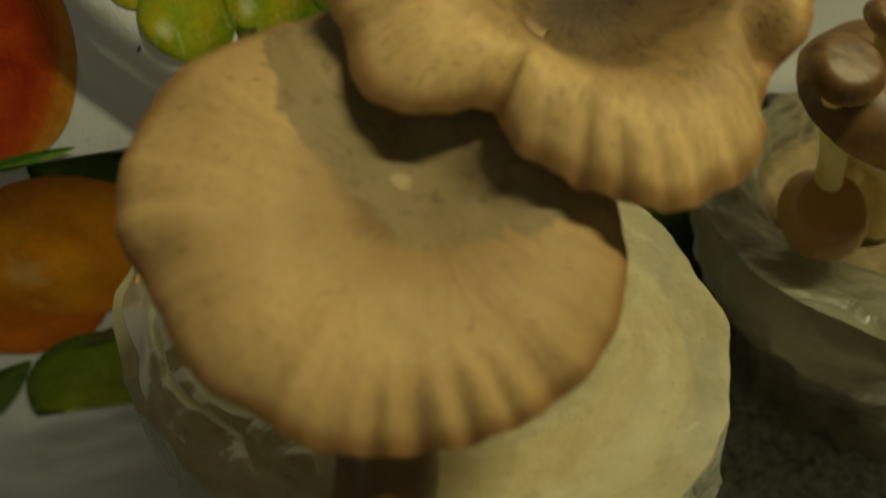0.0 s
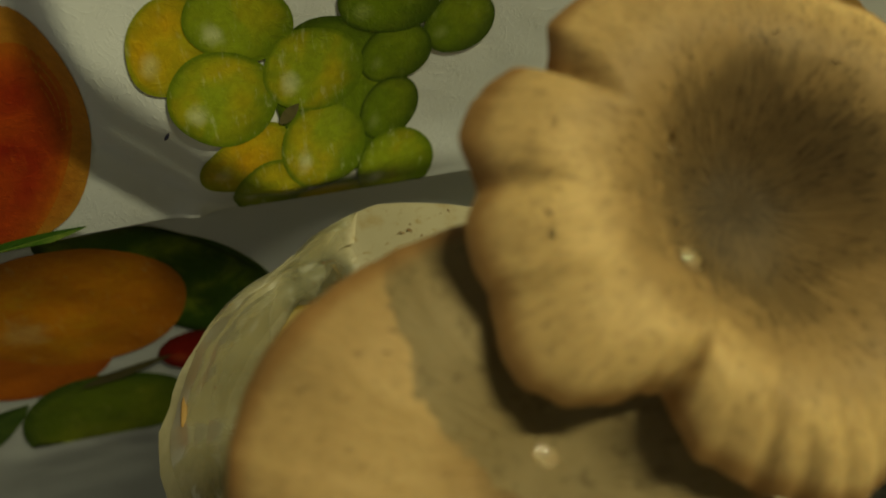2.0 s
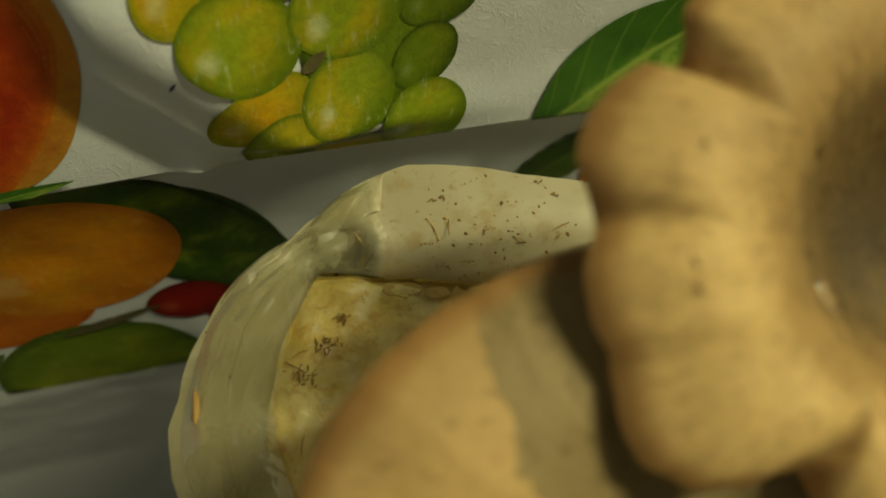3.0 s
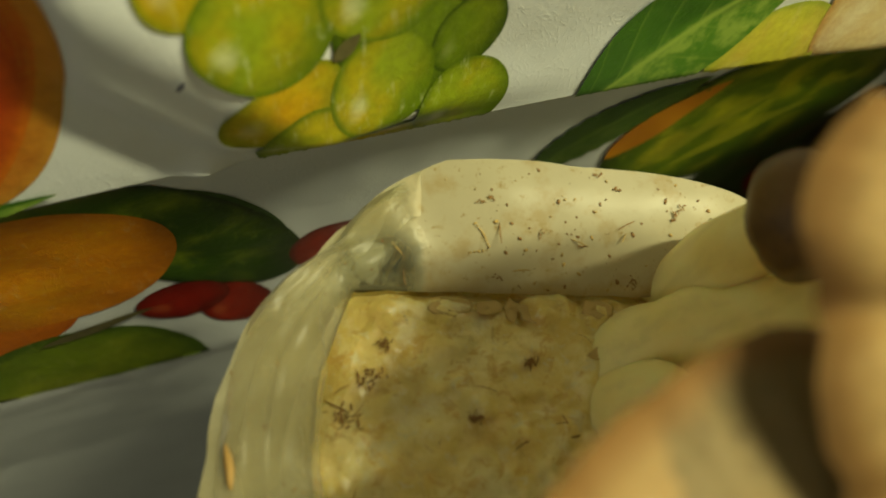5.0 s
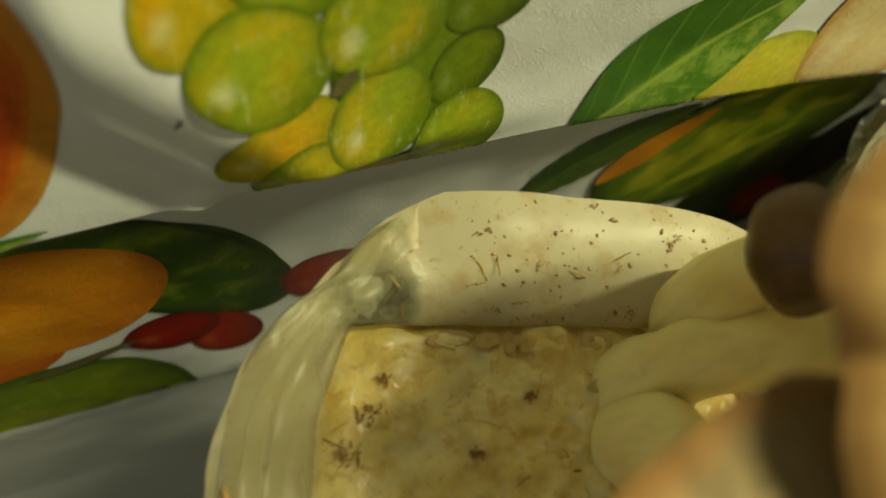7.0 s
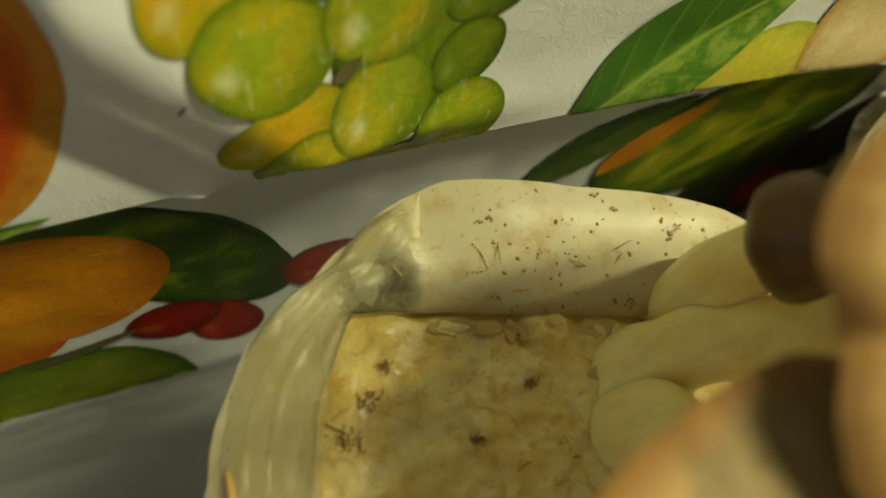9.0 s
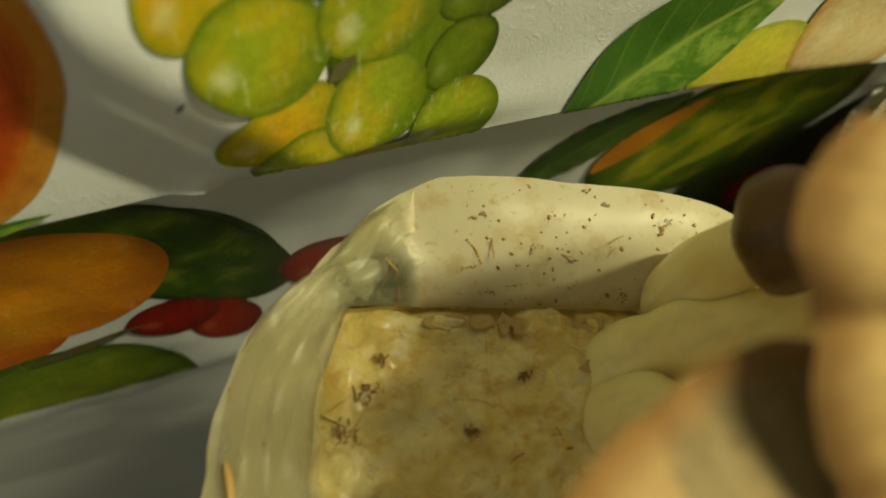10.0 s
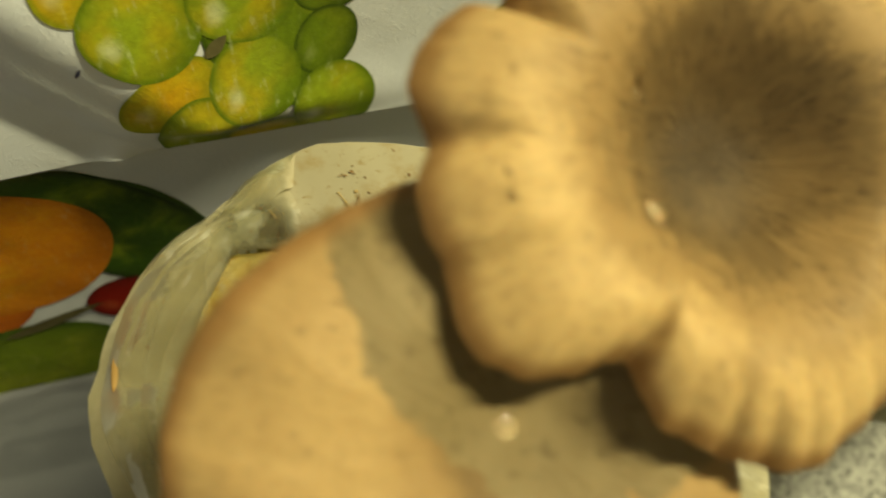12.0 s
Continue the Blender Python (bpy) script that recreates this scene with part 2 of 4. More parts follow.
def film_material(name, tint, clear, milk, single=None, gloss=0.6, rough=0.30, crumple=0.3, stains=False):
    """Crumpled polythene: partly clear, partly milky, with sharp gloss. single: how clear it is where one layer lies alone."""
    k = Nodes(name)
    at = k.coords()
    cloud = k.noise(at, 26, 5, 0.6)
    crease = k.noise(k.stretch(at, (1, 1, 0.45)), 55, 4, 0.6, 1.2)
    line = k.ramp(k.math("ABSOLUTE", k.math("SUBTRACT", crease, 0.5)), [(0.0, 1.0), (0.06, 0.0)])
    warped = k.mix(0.03, at, k.node("ShaderNodeTexNoise").outputs["Color"], "ADD")
    facet = k.voronoi(k.stretch(warped, (1, 1, 0.5)), 34, "F1")
    nrm = k.bump(k.noise(k.stretch(at, (1, 1, 0.4), (0, 14, 0)), 19, 3, 0.5, 0.8), crumple, 0.022)
    nrm = k.bump(facet, crumple, 0.010, nrm)
    nrm = k.bump(crease, crumple, 0.003, nrm)
    nrm = k.bump(line, 0.10, 0.0006, nrm)
    col = k.mix(cloud, tint, milk)
    if stains:
        col = k.mix(k.ramp(k.noise(at, 75, 5, 0.6), [(0.50, 0.0), (0.72, 0.55)]), col, (0.58, 0.42, 0.16))
        col = k.mix(k.ramp(k.noise(at, 420, 3, 0.6), [(0.66, 0.0), (0.72, 0.7)]), col, (0.40, 0.24, 0.07))
    dif = k.node("ShaderNodeBsdfDiffuse")
    k.put(dif.inputs["Color"], col)
    k.put(dif.inputs["Normal"], nrm)
    tra = k.node("ShaderNodeBsdfTranslucent")
    k.put(tra.inputs["Color"], col)
    k.put(tra.inputs["Normal"], nrm)
    glo = k.node("ShaderNodeBsdfGlossy")
    glo.inputs["Roughness"].default_value = rough
    k.put(glo.inputs["Normal"], nrm)
    cle = k.node("ShaderNodeBsdfTransparent")
    cle.inputs["Color"].default_value = (0.95, 0.94, 0.88, 1)
    body = k.node("ShaderNodeMixShader")
    body.inputs[0].default_value = 0.45
    k.link(dif.outputs[0], body.inputs[1])
    k.link(tra.outputs[0], body.inputs[2])
    see = k.node("ShaderNodeMixShader")
    amount = k.ramp(cloud, [(0.3, clear), (0.65, clear * 0.45)])
    if single is not None:
        sep = k.node("ShaderNodeSeparateXYZ")
        k.link(at, sep.inputs[0])
        layer = k.math("ADD", sep.outputs[0], k.math("MULTIPLY_ADD", crease, 0.010, -0.005))
        thin = k.ramp(k.noise(at, 40, 4, 0.6), [(0.35, single * 1.25), (0.62, single * 0.6)])
        amount = k.mix(k.ramp(k.math("MULTIPLY_ADD", layer, 60.0, -60.0 * 0.034 + 0.5), [(0.35, 1.0), (0.65, 0.0)]), amount, thin)
    k.put(see.inputs[0], amount)
    k.link(body.outputs[0], see.inputs[1])
    k.link(cle.outputs[0], see.inputs[2])
    fre = k.node("ShaderNodeFresnel")
    fre.inputs["IOR"].default_value = 1.45
    k.put(fre.inputs["Normal"], nrm)
    top = k.node("ShaderNodeMixShader")
    k.put(top.inputs[0], k.math("MULTIPLY_ADD", fre.outputs[0], gloss, 0.08 if gloss > 0.9 else 0.01))
    k.link(see.outputs[0], top.inputs[1])
    k.link(glo.outputs[0], top.inputs[2])
    k.link(top.outputs[0], k.out.inputs["Surface"])
    return k.mat


def rim_film_material(name, veil=0.0):
    """The turned-in rim: a milky flap behind, a nearly clear gusset at the corner, creased yellowish film along the side."""
    k = Nodes(name)
    at = k.node("ShaderNodeNewGeometry").outputs["Position"]
    sep = k.node("ShaderNodeSeparateXYZ")
    k.link(at, sep.inputs[0])
    dx, dy = k.math("SUBTRACT", sep.outputs[0], 0.055), k.math("SUBTRACT", sep.outputs[1], 0.175)
    away = k.math("SQRT", k.math("ADD", k.math("MULTIPLY", dx, dx), k.math("MULTIPLY", dy, dy)))
    turn = k.math("ARCTAN2", dy, dx)
    cloud = k.noise(at, 30, 5, 0.6)
    fine = k.noise(at, 110, 4, 0.6)
    lie = k.node("ShaderNodeCombineXYZ")
    k.put(lie.inputs[0], k.math("ADD", k.math("MULTIPLY", away, 62.0), k.math("MULTIPLY", cloud, 1.4)))
    k.put(lie.inputs[1], k.math("MULTIPLY", turn, 0.6))
    fold = k.noise(lie.outputs[0], 1.6, 3, 0.55, 0.7)
    line = k.ramp(k.math("ABSOLUTE", k.math("SUBTRACT", fold, 0.5)), [(0.0, 1.0), (0.035, 0.0)])
    edge = k.math("ADD", sep.outputs[0], k.math("MULTIPLY_ADD", k.noise(at, 60, 4, 0.6), 0.018, -0.009))
    on_flap = k.ramp(k.math("MULTIPLY_ADD", edge, 150.0, -150.0 * 0.024 + 0.5), [(0.1, 0.0), (0.9, 1.0)])
    front = k.ramp(k.math("MULTIPLY_ADD", sep.outputs[1], 40.0, -40.0 * 0.210 + 0.5), [(0.2, 1.0), (0.8, 0.0)])
    on_flap = k.math("MULTIPLY", on_flap, k.math("SUBTRACT", 1.0, front))
    crease = k.math("MULTIPLY", k.noise(k.stretch(at, (1, 1, 0.5)), 24, 4, 0.5, 0.6), front)
    cx, cy = k.math("SUBTRACT", sep.outputs[0], 0.009), k.math("SUBTRACT", sep.outputs[1], 0.2575)
    far = k.math("DIVIDE", k.math("SQRT", k.math("ADD", k.math("MULTIPLY", cx, cx), k.math("MULTIPLY", cy, cy))), 0.017)
    far = k.math("ADD", far, k.math("MULTIPLY_ADD", cloud, 0.7, -0.35))
    gusset = k.math("MULTIPLY", k.ramp(far, [(0.45, 1.0), (1.0, 0.0)]), k.math("SUBTRACT", 1.0, on_flap))
    blob = k.ramp(k.noise(at, 85, 4, 0.6), [(0.50, 0.0), (0.58, 1.0)])
    side = k.mix(fold, (0.62, 0.57, 0.38), (0.78, 0.73, 0.54))
    side = k.mix(k.ramp(cloud, [(0.35, 0.45), (0.6, 0.0)]), side, (0.58, 0.50, 0.27))
    line = k.math("MULTIPLY", line, k.math("SUBTRACT", 1.0, front))
    side = k.mix(k.math("MULTIPLY", line, 0.45), side, (0.70, 0.66, 0.50))
    side = k.mix(k.math("MULTIPLY", gusset, 0.7), side, (0.52, 0.52, 0.37))
    flap = k.mix(cloud, (0.60, 0.53, 0.35), (0.74, 0.67, 0.49))
    flap = k.mix(k.ramp(k.noise(at, 75, 5, 0.6), [(0.52, 0.0), (0.72, 0.5)]), flap, (0.50, 0.33, 0.10))
    flap = k.mix(k.ramp(k.noise(at, 210, 5, 0.65), [(0.56, 0.0), (0.70, 0.6)]), flap, (0.50, 0.36, 0.14))
    foot = k.math("ADD", sep.outputs[2], k.math("MULTIPLY_ADD", fine, 0.010, -0.005))
    flap = k.mix(k.ramp(k.math("MULTIPLY_ADD", foot, 100.0, -26.6), [(0.0, 0.55), (0.45, 0.0)]), flap, (0.58, 0.43, 0.17))
    col = k.mix(on_flap, side, flap)
    col = k.mix(k.ramp(k.noise(at, 420, 3, 0.6), [(0.66, 0.0), (0.72, 0.6)]), col, (0.40, 0.24, 0.07))
    clear = k.mix(on_flap, k.ramp(k.math("ADD", k.math("MULTIPLY", fold, 0.6), k.math("MULTIPLY", fine, 0.4)), [(0.38, 0.34 + veil), (0.62, 0.14 + veil)]), (0.05, 0.05, 0.05))
    clear = k.mix(k.math("MULTIPLY", gusset, k.math("SUBTRACT", 1.0, k.math("MULTIPLY", blob, 0.7))), clear, (0.80, 0.80, 0.80))
    creased = k.math("MULTIPLY", fold, k.math("MULTIPLY", k.math("SUBTRACT", 1.0, on_flap), k.math("SUBTRACT", 1.0, front)))
    nrm = k.bump(creased, 0.30, 0.003)
    nrm = k.bump(crease, 0.8, 0.006, nrm)
    nrm = k.bump(fine, 0.12, 0.0012, nrm)
    dif = k.node("ShaderNodeBsdfDiffuse")
    tra = k.node("ShaderNodeBsdfTranslucent")
    glo = k.node("ShaderNodeBsdfGlossy")
    glo.inputs["Roughness"].default_value = 0.33
    for b in (dif, tra):
        k.put(b.inputs["Color"], col)
    for b in (dif, tra, glo):
        k.put(b.inputs["Normal"], nrm)
    cle = k.node("ShaderNodeBsdfTransparent")
    cle.inputs["Color"].default_value = (0.95, 0.94, 0.86, 1)
    fre = k.node("ShaderNodeFresnel")
    fre.inputs["IOR"].default_value = 1.45
    k.put(fre.inputs["Normal"], nrm)
    last = None
    for fac, a, b in ((0.45, dif, tra), (clear, None, cle), (k.math("MULTIPLY", fre.outputs[0], 0.45), None, glo)):
        m = k.node("ShaderNodeMixShader")
        k.put(m.inputs[0], fac)
        k.link((a or last).outputs[0], m.inputs[1])
        k.link(b.outputs[0], m.inputs[2])
        last = m
    k.link(last.outputs[0], k.out.inputs["Surface"])
    return k.mat


def substrate_material():
    k = Nodes("mycelium_block")
    at = k.coords()
    cloud = k.noise(at, 45, 6, 0.65)
    fine = k.noise(at, 190, 5, 0.65)
    col = k.ramp(cloud, [(0.30, (0.58, 0.38, 0.08)), (0.45, (0.72, 0.54, 0.16)), (0.58, (0.80, 0.65, 0.27)), (0.72, (0.70, 0.59, 0.27))])
    col = k.mix(k.ramp(fine, [(0.32, 0.40), (0.44, 0.0)]), col, (0.52, 0.34, 0.11))
    col = k.mix(k.ramp(k.noise(at, 110, 4, 0.6), [(0.58, 0.0), (0.70, 0.7)]), col, (0.66, 0.58, 0.36))
    col = k.mix(k.ramp(k.noise(at, 30, 3, 0.5), [(0.55, 0.0), (0.70, 0.45)]), col, (0.55, 0.51, 0.28))
    col = k.mix(k.ramp(k.noise(at, 240, 4, 0.6, 1.0), [(0.69, 0.0), (0.75, 0.8)]), col, (0.20, 0.10, 0.03))
    col = k.mix(k.ramp(k.noise(at, 165, 4, 0.65, 0.8), [(0.56, 0.0), (0.63, 0.6)]), col, (0.60, 0.35, 0.07))
    col = k.mix(k.ramp(k.noise(at, 80, 4, 0.6), [(0.52, 0.0), (0.66, 0.55)]), col, (0.84, 0.75, 0.45))
    crumb = k.noise(at, 330, 4, 0.6, 0.8)
    col = k.mix(k.ramp(crumb, [(0.60, 0.0), (0.68, 0.7)]), col, (0.74, 0.64, 0.38))
    col = k.mix(k.ramp(k.noise(at, 95, 5, 0.7, 1.2), [(0.60, 0.0), (0.66, 0.5)]), col, (0.50, 0.30, 0.08))
    nrm = k.bump(k.mix(0.5, cloud, fine), 0.45, 0.003)
    nrm = k.bump(crumb, 0.4, 0.0010, nrm)
    mat = k.surface(col, 0.42, nrm, Subsurface_Weight=0.25, Coat_Weight=0.30, Coat_Roughness=0.22)
    k.bsdf.inputs["Subsurface Radius"].default_value = (0.010, 0.007, 0.003)
    k.bsdf.inputs["Subsurface Scale"].default_value = 1.0
    return mat


def granite_material():
    k = Nodes("granite_floor")
    at = k.coords()
    g1 = k.noise(at, 240, 4, 0.7)
    g2 = k.voronoi(at, 260)
    col = k.ramp(g1, [(0.34, (0.04, 0.04, 0.038)), (0.44, (0.22, 0.215, 0.20)), (0.56, (0.38, 0.37, 0.34)), (0.72, (0.52, 0.50, 0.46))])
    col = k.mix(k.ramp(g2, [(0.1, 0.4), (0.3, 0.0)]), col, (0.03, 0.03, 0.028))
    return k.surface(col, 0.35, k.bump(g1, 0.1, 0.0005))


def plain_material(name, a, b, scale, rough=0.7, height=0.2):
    k = Nodes(name)
    at = k.coords()
    n = k.noise(at, scale, 5, 0.6)
    return k.surface(k.mix(n, a, b), rough, k.bump(n, height, 0.001))


M_CLOTH = oilcloth_material()
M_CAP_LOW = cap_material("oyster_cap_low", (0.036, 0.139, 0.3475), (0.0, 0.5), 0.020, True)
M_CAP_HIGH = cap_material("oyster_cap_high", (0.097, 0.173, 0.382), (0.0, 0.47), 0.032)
M_YOUNG = brown_cap_material()
M_WET = plain_material("wet_cap", (0.34, 0.17, 0.05), (0.46, 0.26, 0.09), 60, 0.18)
M_STEM = flesh_material()
M_GILL = gill_material()
M_FILM = film_material("polythene_film", (0.50, 0.51, 0.37), 0.16, (0.66, 0.67, 0.54), None, 1.0, 0.17, 0.95)
M_FLAP = M_COLLAR = rim_film_material("polythene_rim")
M_FOLD = rim_film_material("polythene_fold", 0.40)
# second bag's film: duller gloss, and its shade put into a darker colour
M_FILM_SHADED = film_material("polythene_shaded", (0.38, 0.35, 0.23), 0.40, (0.46, 0.43, 0.30), None, 0.8, 0.32, 0.7)
M_BLOCK = substrate_material()
M_GRANITE = granite_material()
M_PLASTER = plain_material("plaster", (0.10, 0.10, 0.095), (0.13, 0.13, 0.125), 9)
# unseen south wall and ceiling: paler grey than the rest, to bounce light back
M_BOUNCE = plain_material("bounce_grey", (0.20, 0.195, 0.185), (0.25, 0.245, 0.235), 9)
M_STRAW = plain_material("straw", (0.36, 0.20, 0.05), (0.52, 0.32, 0.10), 90, 0.6)
M_BARK = plain_material("bark_bits", (0.17, 0.085, 0.028), (0.36, 0.20, 0.065), 300, 0.8)
# second bag's compost, darker than M_BLOCK to carry the shade there
M_COMPOST_SHADED = plain_material("compost_shaded", (0.10, 0.065, 0.025), (0.30, 0.22, 0.10), 120, 0.7, 0.6)
M_SCAR = plain_material("scar", (0.09, 0.055, 0.025), (0.16, 0.10, 0.045), 300, 0.8)
M_HUSK = plain_material("overgrown_husk", (0.40, 0.25, 0.07), (0.56, 0.40, 0.15), 140, 0.6, 0.4)
M_WATER = Nodes("water").surface((1.0, 1.0, 1.0), 0.03, None, IOR=1.33, Transmission_Weight=1.0)

PRINTS = {
    "grape": print_material("print_grape", (0.12, 0.18, 0.005), (0.27, 0.34, 0.014), (0.50, 0.39, 0.010), (0.74, 0.77, 0.50), 0.51, (0.09, 0.16, 0.004)),
    "grape_dark": print_material("print_grape_dark", (0.04, 0.075, 0.003), (0.14, 0.21, 0.006), (0.21, 0.26, 0.008), (0.30, 0.36, 0.11), 0.58, (0.045, 0.085, 0.003)),
    "grape_amber": print_material("print_grape_amber", (0.24, 0.26, 0.008), (0.40, 0.36, 0.010), (0.58, 0.33, 0.006), (0.64, 0.62, 0.30), 0.47, (0.26, 0.26, 0.006)),
    "mango": print_material("print_mango", (0.55, 0.14, 0.008), (0.52, 0.070, 0.006), (0.34, 0.022, 0.005), (0.60, 0.13, 0.012), 0.55, (0.42, 0.04, 0.006)),
    "mango_skin": print_material("print_mango_skin", (0.52, 0.24, 0.03), (0.55, 0.22, 0.02), (0.50, 0.14, 0.012), (0.56, 0.26, 0.03), 0.55),
    "orange": print_material("print_orange", (0.58, 0.19, 0.008), (0.80, 0.29, 0.006), (0.74, 0.34, 0.010), (0.74, 0.52, 0.20), 0.6, (0.60, 0.17, 0.006)),
    "orange_low": print_material("print_orange_low", (0.48, 0.11, 0.006), (0.62, 0.16, 0.006), (0.58, 0.14, 0.006), (0.62, 0.18, 0.010), 0.55),
    "green_mango": print_material("print_green_mango", (0.014, 0.032, 0.003), (0.05, 0.11, 0.006), (0.26, 0.34, 0.016), (0.30, 0.38, 0.05), 0.58, (0.012, 0.028, 0.003)),
    "tomato": print_material("print_tomato", (0.11, 0.004, 0.001), (0.26, 0.008, 0.002), (0.36, 0.020, 0.003), (0.46, 0.10, 0.03), 0.6, (0.12, 0.004, 0.001)),
    "pod": print_material("print_pod", (0.06, 0.11, 0.008), (0.16, 0.22, 0.010), (0.24, 0.28, 0.018), (0.42, 0.42, 0.12), 0.55, (0.06, 0.11, 0.006)),
    "yellow_pepper": print_material("print_yellow_pepper", (0.36, 0.42, 0.04), (0.58, 0.54, 0.05), (0.62, 0.50, 0.07), (0.68, 0.64, 0.25), 0.5),
    "cucumber": print_material("print_cucumber", (0.025, 0.05, 0.004), (0.12, 0.20, 0.008), (0.46, 0.46, 0.02), (0.60, 0.50, 0.03), 0.55, (0.012, 0.028, 0.003)),
    "dark_pod": print_material("print_dark_pod", (0.020, 0.03, 0.008), (0.03, 0.05, 0.010), (0.06, 0.04, 0.010), (0.06, 0.07, 0.02), 0.55),
    "black_plum": print_material("print_black_plum", (0.010, 0.010, 0.008), (0.018, 0.018, 0.012), (0.02, 0.02, 0.015), (0.04, 0.04, 0.03), 0.55),
    "cream_fruit": print_material("print_cream_fruit", (0.50, 0.28, 0.08), (0.68, 0.52, 0.26), (0.72, 0.60, 0.36), (0.75, 0.66, 0.44), 0.5),
    "leaf": leaf_print_material("print_leaf", (0.018, 0.070, 0.006), (0.085, 0.21, 0.018), (0.30, 0.42, 0.07)),
    "leaf_dark": leaf_print_material("print_leaf_dark", (0.03, 0.06, 0.010), (0.06, 0.12, 0.016), (0.12, 0.18, 0.03)),
    "stripe_orange": plain_material("print_stripe_orange", (0.66, 0.18, 0.008), (0.70, 0.34, 0.012), 70, 0.4),
    "stripe_yellow": plain_material("print_stripe_yellow", (0.26, 0.30, 0.015), (0.42, 0.40, 0.02), 90, 0.4),
    "ink": plain_material("print_ink", (0.05, 0.05, 0.12), (0.08, 0.08, 0.16), 200),
    "stalk": plain_material("print_stalk", (0.05, 0.04, 0.012), (0.16, 0.14, 0.05), 200),
}


# ---- mesh helpers ----
def mesh_object(name, bm, material, smooth=True):
    me = bpy.data.meshes.new(name)
    bm.normal_update()
    bm.to_mesh(me)
    bm.free()
    me.materials.append(material)
    if smooth:
        me.polygons.foreach_set("use_smooth", [True] * len(me.polygons))
    return new(name, me)


def part(name, bm, material, parent, label="", smooth=True):
    ob = mesh_object(name, bm, material, smooth)
    ob.parent = parent
    ob.matrix_parent_inverse = parent.matrix_world.inverted()
    if label:
        ob["label"] = label
    return ob


def thing(name, at, label, category, group="", kind=""):
    ob = new(name)
    ob.empty_display_size = 0.02
    ob.location = at
    ob.matrix_world = Matrix.Translation(at)
    return tagged(ob, label, category, group, kind)


def grid(bm, rows, closed=False, uvs=None):
    """Faces over rows of points of one length; closed joins each row's ends."""
    made = [[bm.verts.new(p) for p in row] for row in rows]
    layer = bm.loops.layers.uv.verify() if uvs else None
    n = len(rows[0])
    for i in range(len(rows) - 1):
        for j in range(n if closed else n - 1):
            k = (j + 1) % n
            f = bm.faces.new((made[i][j], made[i][k], made[i + 1][k], made[i + 1][j]))
            if uvs:
                for loop, (a, b) in zip(f.loops, ((i, j), (i, k), (i + 1, k), (i + 1, j))):
                    loop[layer].uv = uvs[a][b]
    return made


def box(bm, lo, hi):
    m = Matrix.Translation((Vector(lo) + Vector(hi)) / 2) @ Matrix.Diagonal((*(Vector(hi) - Vector(lo)), 1))
    bmesh.ops.create_cube(bm, size=1, matrix=m)


def bow(points, n):
    """A smooth line through a few points."""
    pts = [Vector(p) for p in points]
    pts = [2 * pts[0] - pts[1], *pts, 2 * pts[-1] - pts[-2]]
    line = []
    for i in range(1, len(pts) - 2):
        a, b, c, d = pts[i - 1:i + 3]
        for s in range(n):
            t = s / n
            line.append(0.5 * (2 * b + (c - a) * t + (2 * a - 5 * b + 4 * c - d) * t * t + (3 * b - a - 3 * c + d) * t ** 3))
    line.append(pts[-2])
    return line


def tube(bm, points, radii, sides=28, n=8, lump=0.0, seed=0.0):
    """A round, tapering, slightly lumpy stalk along a bent line."""
    line = bow(points, n)
    rows = []
    for i, p in enumerate(line):
        f = i / (len(line) - 1) * (len(radii) - 1)
        k = min(int(f), len(radii) - 2)
        r = radii[k] + (radii[k + 1] - radii[k]) * (f - k)
        ahead = (line[min(i + 1, len(line) - 1)] - line[max(i - 1, 0)]).normalized()
        side = ahead.cross(Vector((0.31, 0.2, 0.93))).normalized()
        other = ahead.cross(side)
        row = []
        for j in range(sides):
            a = math.tau * j / sides
            w = side * math.cos(a) + other * math.sin(a)
            q = p + w * r
            row.append(q + w * lump * noise.noise(q * 70 + Vector((seed, 0, 0))))
        rows.append(row)
    made = grid(bm, rows, closed=True)
    bm.faces.new(made[0])
    bm.faces.new(list(reversed(made[-1])))


def ease(x):
    x = min(max(x, 0.0), 1.0)
    return x * x * (3 - 2 * x)


def round_table(pairs, less=0.0):
    """A smooth closed curve radius(angle) through a few (degrees, value) pairs."""
    pairs = sorted((a % 360, r - less) for a, r in pairs)
    angles = [pairs[-1][0] - 360] + [a for a, _ in pairs] + [pairs[0][0] + 360, pairs[1][0] + 360]
    values = [pairs[-1][1]] + [r for _, r in pairs] + [pairs[0][1], pairs[1][1]]

    def radius(degrees):
        d = degrees % 360
        for i in range(len(angles) - 1):
            if angles[i] <= d <= angles[i + 1]:
                t = (d - angles[i]) / max(angles[i + 1] - angles[i], 1e-6)
                return values[i] + (values[i + 1] - values[i]) * (0.35 * t + 0.65 * ease(t))
        return values[0]
    return radius


# ---- the room ----
def slab(name, lo, hi, material, label, category):
    bm = bmesh.new()
    box(bm, lo, hi)
    return tagged(mesh_object(name, bm, material, False), label, category, kind="structure")


X0, X1, Y0, Y1, TOP = -1.3, 1.9, -1.0, 0.350, 2.45
GROUND = -0.80
slab("worktop", (-0.028, -0.30, FLOOR - 0.03), (X1 - 0.002, 0.322, FLOOR), M_GRANITE, "dark speckled granite worktop under the bags", "worktop")
slab("floor", (X0, Y0, GROUND - 0.05), (X1, Y1, GROUND), M_PLASTER, "plain floor below the worktop", "floor")
slab("wall_north", (X0, Y1, GROUND - 0.05), (X1, Y1 + 0.1, TOP), M_PLASTER, "plain wall behind the hanging oilcloth", "wall")
